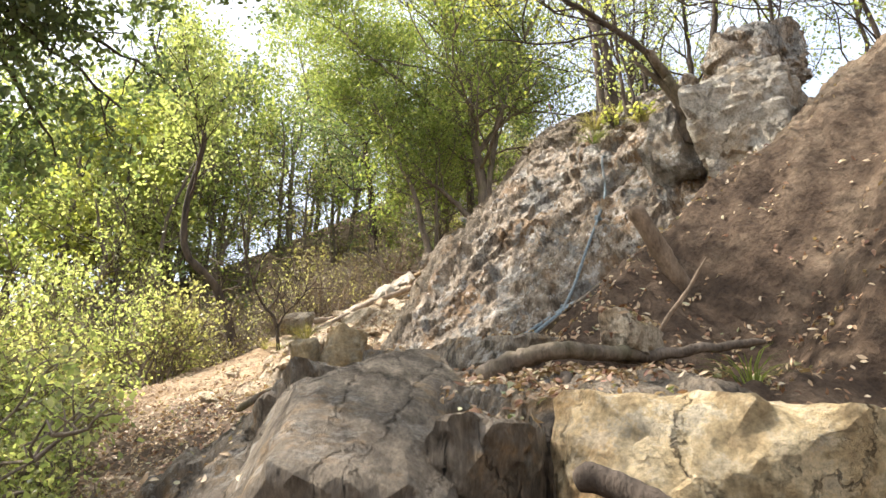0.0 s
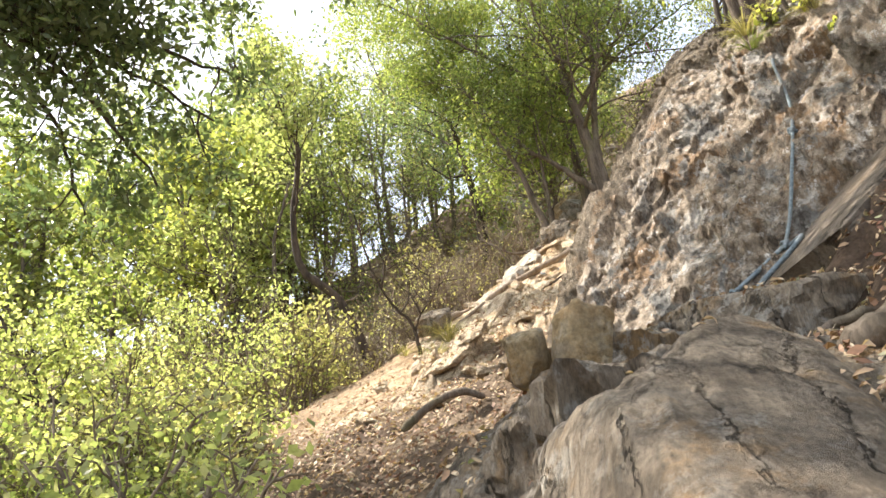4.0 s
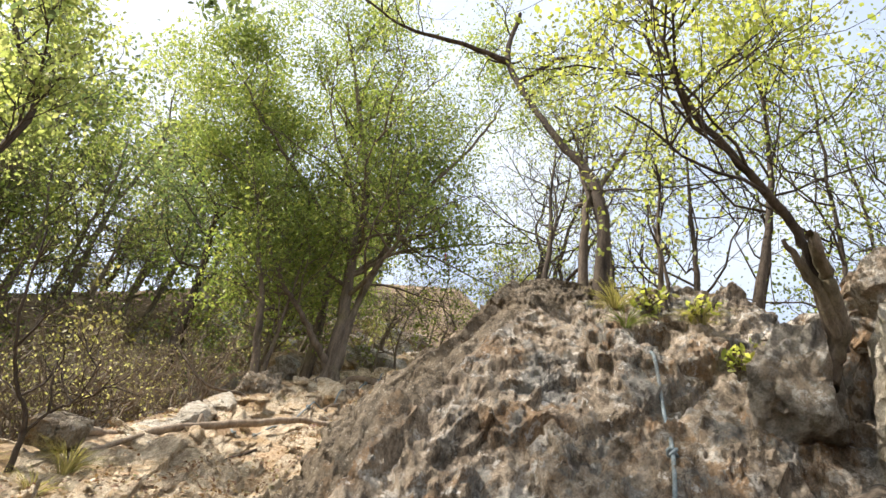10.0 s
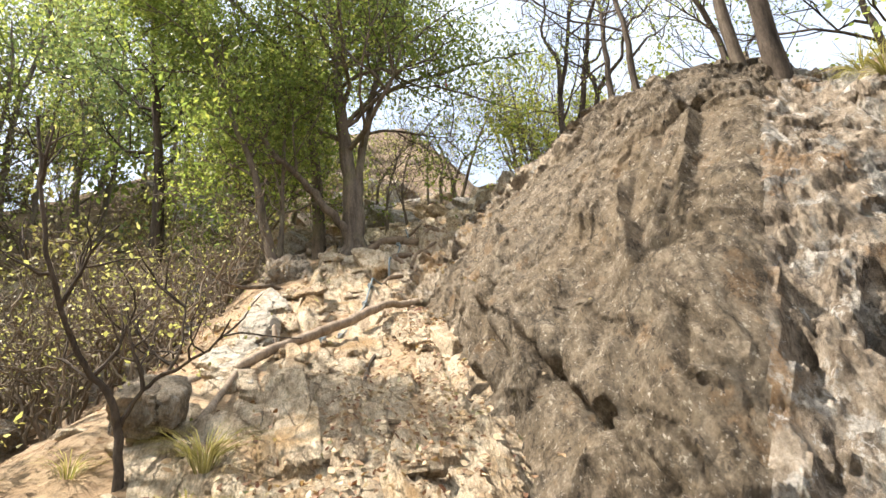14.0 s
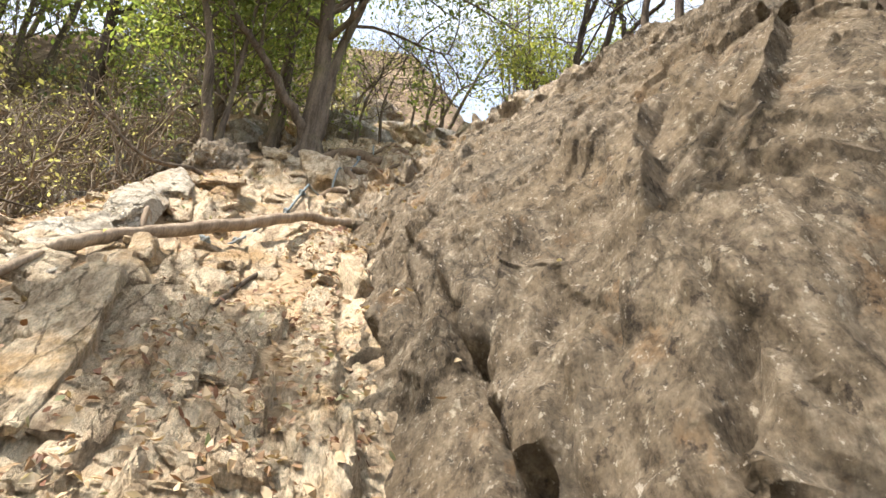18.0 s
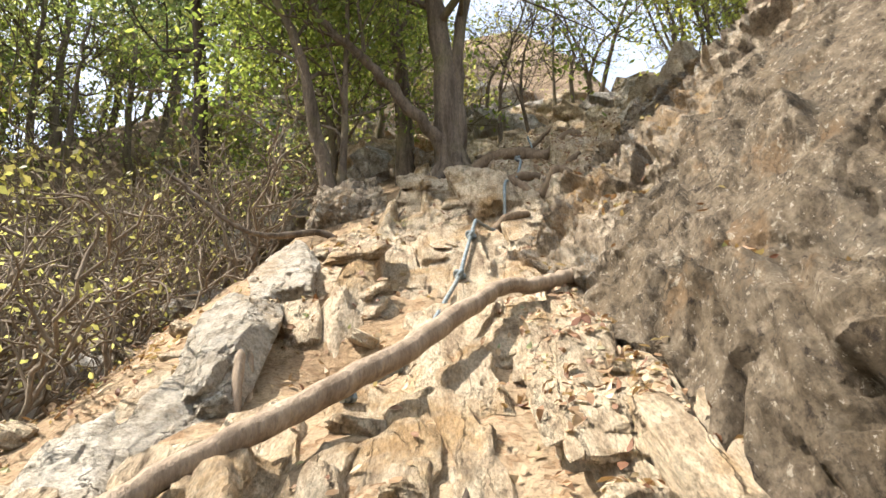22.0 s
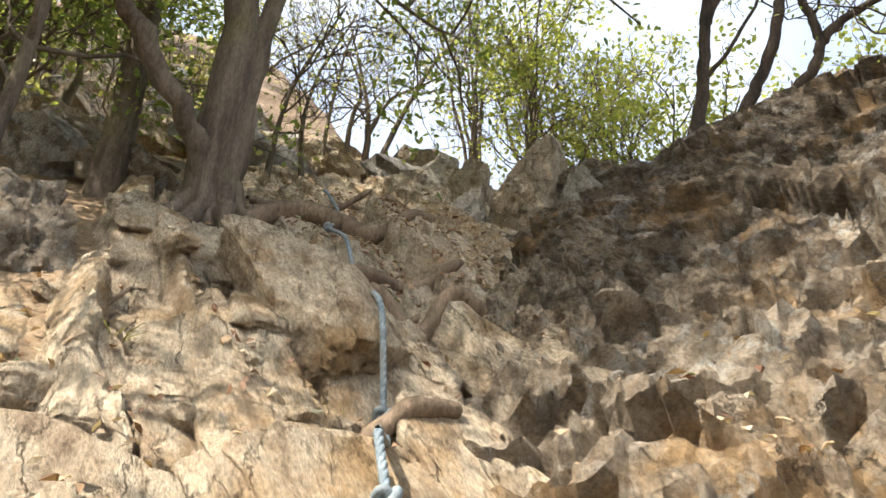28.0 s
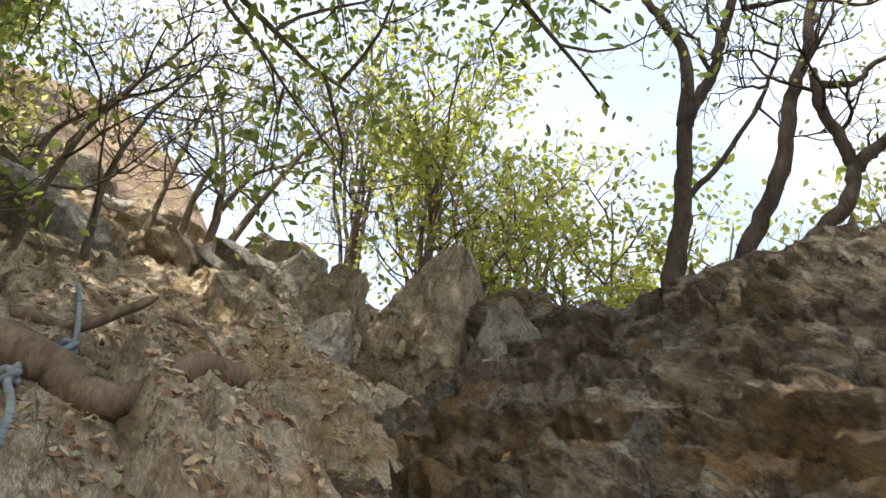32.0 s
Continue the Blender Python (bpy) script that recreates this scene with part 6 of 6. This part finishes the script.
# the wood: mixed broadleaf trees beyond
rng = np.random.default_rng(310)
kinds = ((L_LIGHT, "pale yellow-green"), (L_YELLOW, "yellow-green"), (L_LIGHT, "pale yellow-green"), (L_GREEN, "green"), (L_LIGHT, "pale yellow-green"))
wood_trees = 0
while wood_trees < 40:
    x, y = rng.uniform(-16, 3.5), rng.uniform(9, 30)
    if x > -1.5 + 0.16 * (y - 9) and y < 19:
        continue
    if x > -3.2 and y < 17 and x > -7.5 + 0.3 * y:
        continue
    if -9 < x < 0.5 and y < 13.5:
        continue
    lf, nm = kinds[wood_trees % 5]
    far = math.hypot(x, y)
    if y > 21 and rng.uniform() < 0.35:
        lf, nm = L_DARK, "dark green"
    h = rng.uniform(5.5, 9.5) * (1.0 if y < 20 else 1.15)
    if x > -4.5 and y < 15.5:
        h = rng.uniform(3.0, 4.2)
    z = gz(x, y) - 0.2
    a, b = rng.normal(0, 0.5, 2)
    w = Wood(320 + wood_trees)
    p, r = w.limb([(x, y, z), (x + 0.3 * a, y + 0.3 * b, z + h * 0.35), (x + 0.4 * a, y + b, z + h * 0.7), (x + a, y + b, z + h)], 0.06 + 0.006 * h, 0.02, 7)
    branches_along(w, p, r, 0.18, 12, 0.24 * h, 2, kids=4)
    plant("woodland_tree", f"slender woodland tree with {nm} leaves", "tree", w, M_BARK if wood_trees % 3 else M_BARK_D, lf, 3, 0.065 + 0.003 * far, 0.2, "trees of the wood", keep=0.75)
    wood_trees += 1
# trees closing the head of the ravine
for i, (x, y, h) in enumerate(((-1.5, 15.6, 5.0), (-0.4, 17.2, 5.4), (0.9, 18.2, 5.0), (-2.6, 14.2, 5.2), (2.0, 19.6, 5.0), (-3.1, 12.6, 4.6), (0.2, 20.8, 5.6), (-1.8, 19.0, 6.0))):
    z = gz(x, y) - 0.2
    a, b = rng.normal(0, 0.5, 2)
    w = Wood(360 + i)
    p, r = w.limb([(x, y, z), (x + 0.3 * a, y + 0.3 * b, z + h * 0.35), (x + 0.4 * a, y + b, z + h * 0.7), (x + a, y + b, z + h)], 0.09, 0.02, 7)
    branches_along(w, p, r, 0.18, 12, 0.25 * h, 2)
    plant("woodland_tree", ("green leafy tree at the head of the ravine", "pale leafy tree at the head of the ravine")[i % 2], "tree", w, M_BARK, (L_GREEN, L_LIGHT)[i % 2], 3, 0.05, 0.2, "trees of the ravine head", keep=0.5)
# trees behind the hilltop
for i in range(16):
    x, y = rng.uniform(1, 12), rng.uniform(20, 34)
    z = gz(x, y) - 0.2
    h = rng.uniform(4, 7)
    w = Wood(380 + i)
    p, r = w.limb([(x, y, z), (x + 0.2, y, z + h * 0.5), (x + rng.normal(0, 0.6), y, z + h)], 0.09, 0.02, 7)
    branches_along(w, p, r, 0.2, 10, 0.24 * h, 2)
    plant("woodland_tree", "thin hilltop tree with sparse leaves", "tree", w, M_BARK, (L_PALE, L_DARK, L_GREEN)[i % 3], 3, 0.11, 0.2, "trees of the hilltop", keep=0.6)


# ---- shrubs and thicket ----
def shrub(x, y, h, seed, leaf, keep, label, group, per=4, size=0.05, stems=7):
    w = Wood(seed)
    z = gz(x, y) - 0.05
    for _ in range(stems):
        a, b = w.rng.normal(0, 0.45, 2)
        p, r = w.limb([(x + 0.1 * a, y + 0.1 * b, z), (x + 0.4 * h * a, y + 0.4 * h * b, z + h * 0.5), (x + 0.8 * h * a, y + 0.8 * h * b, z + h * w.rng.uniform(0.7, 1.05))], 0.012 + 0.004 * h, 0.004, 5, 0.03)
        branches_along(w, p, r, 0.25, 4, 0.35 * h, 1, kids=4, up=0.05, crook=0.3)
    return plant("shrub", label, "shrub", w, M_TWIG, leaf, per, size, 0.09, group, crown="foliage", keep=keep)


n = 0
while n < 60:
    x, y = rng.uniform(-8.5, 1.0), rng.uniform(4.6, 14.5)
    if x > -1.6 + 0.2 * (y - 5) or (x > -3.4 and y < 9.3):
        continue
    lf = (L_PALE, L_LIGHT, L_LIGHT, L_YELLOW)[n % 4]
    lf = lf if y < 8.5 else (L_PALE, L_STRAW)[n % 2]
    shrub(x, y, rng.uniform(0.9, 2.4) if y < 8.5 else rng.uniform(0.5, 1.3), 400 + n, lf, 0.75 if y < 8.5 else 0.22, ("pale dry thicket shrub with small leaves", "yellow-green leafy shrub in the thicket", "pale dry thicket shrub with small leaves", "green leafy shrub in the thicket")[n % 4], "shrubs of the thicket", per=6 if y < 8.5 else 3, size=0.04 if y < 8.5 else 0.026)
    n += 1
for i in range(13):
    y = rng.uniform(6.9, 8.8)
    x = rng.uniform(-3.6, -1.1) + 0.3 * (y - 7)
    shrub(x, y, rng.uniform(0.7, 1.5), 870 + i, (L_PALE, L_LIGHT)[i % 2], 0.7, ("dry pale shrub beside the gully", "pale yellow-green shrub beside the gully")[i % 2], "shrubs beside the gully", per=3, size=0.036, stems=6)
n = 0
while n < 34:
    x, y = rng.uniform(-8.5, -2.0), rng.uniform(5.2, 11.0)
    if x > -3.8 + 0.25 * (y - 7):
        continue
    shrub(x, y, rng.uniform(1.2, 2.8), 820 + n, (L_LIGHT, L_YELLOW, L_LIGHT)[n % 3], 0.8, ("pale yellow-green shrub in the thicket", "bright yellow-green shrub in the thicket", "pale yellow-green shrub in the thicket")[n % 3], "bright shrubs of the thicket", per=6, size=0.038)
    n += 1
n = 0
while n < 30:
    u = rng.uniform(0, 1)
    x, y = 0.0 + 3.0 * u + rng.normal(0, 0.5), 8.8 + 5.5 * u + rng.normal(0, 0.9) + 0.8
    if 0.515 * (y - 6.7) - 0.857 * (x - 0.6) < 0.55:
        continue
    shrub(x, y, rng.uniform(0.6, 1.7), 450 + n, (L_PALE, L_STRAW, L_PALE)[n % 3], 0.16, ("bare twiggy shrub on the bank", "bare shrub with a few straw-coloured leaves", "thin shrub with sparse brown leaves")[n % 3], "shrubs of the bank", per=3, size=0.024, stems=8)
    n += 1
n = 0
while n < 46:
    x, y = rng.uniform(-3.0, 9.0), rng.uniform(13.0, 24.0)
    if x > 3.0 + 0.2 * (y - 12) and y < 16:
        continue
    shrub(x, y, rng.uniform(0.9, 2.2), 700 + n, (L_PALE, L_DARK, L_STRAW, L_STRAW)[n % 4], 0.2, ("pale olive shrub on the rocky bank", "dark green shrub on the rocky bank", "straw-coloured shrub on the rocky bank", "straw-coloured shrub on the rocky bank")[n % 4], "shrubs of the far bank", per=4, size=0.06, stems=6)
    n += 1

# low thicket falling away beside the start of the path
n = 0
while n < 58:
    x, y = rng.uniform(-4.2, -0.7), rng.uniform(0.8, 6.4)
    if x > -0.85 - 0.14 * y:
        continue
    shrub(x, y, rng.uniform(0.55, 1.25) + 0.12 * max(0, -1.5 - x), 930 + n, (L_LIGHT, L_PALE, L_LIGHT, L_GREEN)[n % 4], 0.85, ("pale green leafy shrub below the path", "dry straw-green shrub below the path", "pale green leafy shrub below the path", "green leafy shrub below the path")[n % 4], "shrubs below the path", per=4, size=0.03, stems=7)
    n += 1
for i in range(34):
    y = rng.uniform(0.9, 5.6)
    x = -0.78 - 0.07 * y - abs(rng.normal(0, 0.35))
    shrub(x, y, rng.uniform(0.28, 0.55), 1100 + i, (L_PALE, L_LIGHT, L_STRAW)[i % 3], 0.7, ("low dry shrub at the edge of the path", "low pale green shrub at the edge of the path", "low straw-coloured shrub at the edge of the path")[i % 3], "low shrubs beside the path", per=3, size=0.024, stems=6)
# slender leafy trees behind the slab's crest
for i, (x, y, h) in enumerate(((5.1, 3.0, 4.4), (5.7, 2.4, 4.4), (6.0, 4.6, 5.2), (6.6, 3.2, 6.2), (6.4, 6.0, 4.8), (5.6, 1.6, 4.2))):
    z = gz(x, y) - 0.3
    w = Wood(1000 + i)
    a, b = w.rng.normal(0, 0.5, 2)
    p, r = w.limb([(x, y, z), (x + 0.2 * a, y + 0.2 * b, z + h * 0.4), (x - 0.2 * a, y + 0.5 * b, z + h * 0.75), (x + 0.3 * a, y + b, z + h * 1.15)], 0.036, 0.01, 7)
    branches_along(w, p, r, 0.2, 12, 1.5, 2, crook=0.3)
    plant("oak_tree", "slender tree with fine green leaves behind the crest", "tree", w, M_BARK_D, L_GREEN, 5, 0.024, 0.16, "slender trees behind the crest", keep=0.55, fine=True)
# evergreens on the bank beyond the great tree
for i, (x, y, h, lf) in enumerate(((4.6, 15.3, 4.6, L_GREEN), (5.5, 15.9, 4.2, L_GREEN), (4.2, 14.1, 3.4, L_GREEN))):
    z = gz(x, y) - 0.2
    w = Wood(1060 + i)
    a, b = w.rng.normal(0, 0.4, 2)
    p, r = w.limb([(x, y, z), (x + 0.3 * a, y + 0.3 * b, z + h * 0.35), (x - 0.3 * a, y + b, z + h * 0.7), (x + a, y + b, z + h)], 0.05 + 0.006 * h, 0.015, 7)
    branches_along(w, p, r, 0.3, 16, 0.9 + 0.14 * h, 2, crook=0.28)
    plant("broadleaf_tree", "evergreen tree with fine dark green leaves on the bank", "tree", w, M_BARK, lf, 7, 0.042, 0.2, "evergreens of the bank", keep=0.7, long=2.4)
# tall trees filling the wood behind
for i, (x, y, h) in enumerate(((-2.5, 19.5, 10), (0.5, 22, 10), (-4.5, 23, 11), (3.0, 24, 10), (-8.5, 23, 11), (6.0, 25, 8))):
    z = gz(x, y) - 0.2
    w = Wood(1030 + i)
    a, b = w.rng.normal(0, 0.6, 2)
    p, r = w.limb([(x, y, z), (x + 0.3 * a, y + 0.3 * b, z + h * 0.35), (x - 0.4 * a, y + b, z + h * 0.7), (x + a, y + b, z + h)], 0.11, 0.02, 7)
    branches_along(w, p, r, 0.16, 18, 0.27 * h, 2, kids=5)
    plant("woodland_tree", ("tall tree with olive-green leaves in the wood", "tall pale-leaved tree in the wood", "tall dark green tree in the wood")[i % 3], "tree", w, M_BARK, (L_GREEN, L_LIGHT, L_DARK)[i % 3], 4, 0.085, 0.22, "tall trees of the wood", keep=0.8)

# yellow sprigs on the slab's brow
for i, (x, y, h) in enumerate(((3.58, 3.72, 0.22), (3.72, 3.42, 0.17), (3.66, 3.12, 0.2), (3.80, 2.95, 0.2))):
    place, _ = drop(x, y)
    w = Wood(900 + i)
    for _ in range(6):
        a, b = w.rng.normal(0, 0.5, 2)
        z = place[2] - 0.02
        p, r = w.limb([(x, y, z), (x + 0.25 * h * a, y + 0.25 * h * b, z + h * 0.55), (x + 0.7 * h * a, y + 0.7 * h * b, z + h)], 0.005, 0.002, 5, 0.006)
        branches_along(w, p, r, 0.3, 3, 0.35 * h, 0)
    plant("sprig", "small sprig with yellow-green leaves on the slab's brow", "plant", w, M_BARK, L_YELLOW, 2, 0.028, 0.03, "sprigs on the brow", crown="foliage", long=2.4, fine=True, keep=0.5)

# marker ribbon tied to a limb of the great tree
u = np.linspace(0, 1, 15)
mid_ = np.stack([6.10 + 0.05 * u + 0.012 * np.sin(u * 9), 10.80 + 0.015 * np.sin(u * 7 + 1), 11.02 - 0.36 * u], 1)
side_ = 0.014 * np.stack([np.cos(u * 4), np.sin(u * 4), 0.2 * np.sin(u * 5)], 1)
rows_ = np.stack([mid_ - side_, mid_ + side_], 1).reshape(-1, 3)
strip = [(2 * k, 2 * k + 1, 2 * k + 3, 2 * k + 2) for k in range(14)]
M_RIBBON, rt, rb = material("pink_red_ribbon")
rb.inputs["Base Color"].default_value, rb.inputs["Roughness"].default_value = (0.62, 0.06, 0.10, 1), 0.5
ribbon = new("ribbon", raw_mesh("ribbon", rows_ - rows_[0], strip, M_RIBBON))
ribbon.location = rows_[0]
tagged(ribbon, "pinkish-red marker ribbon hanging from a limb", "ribbon")
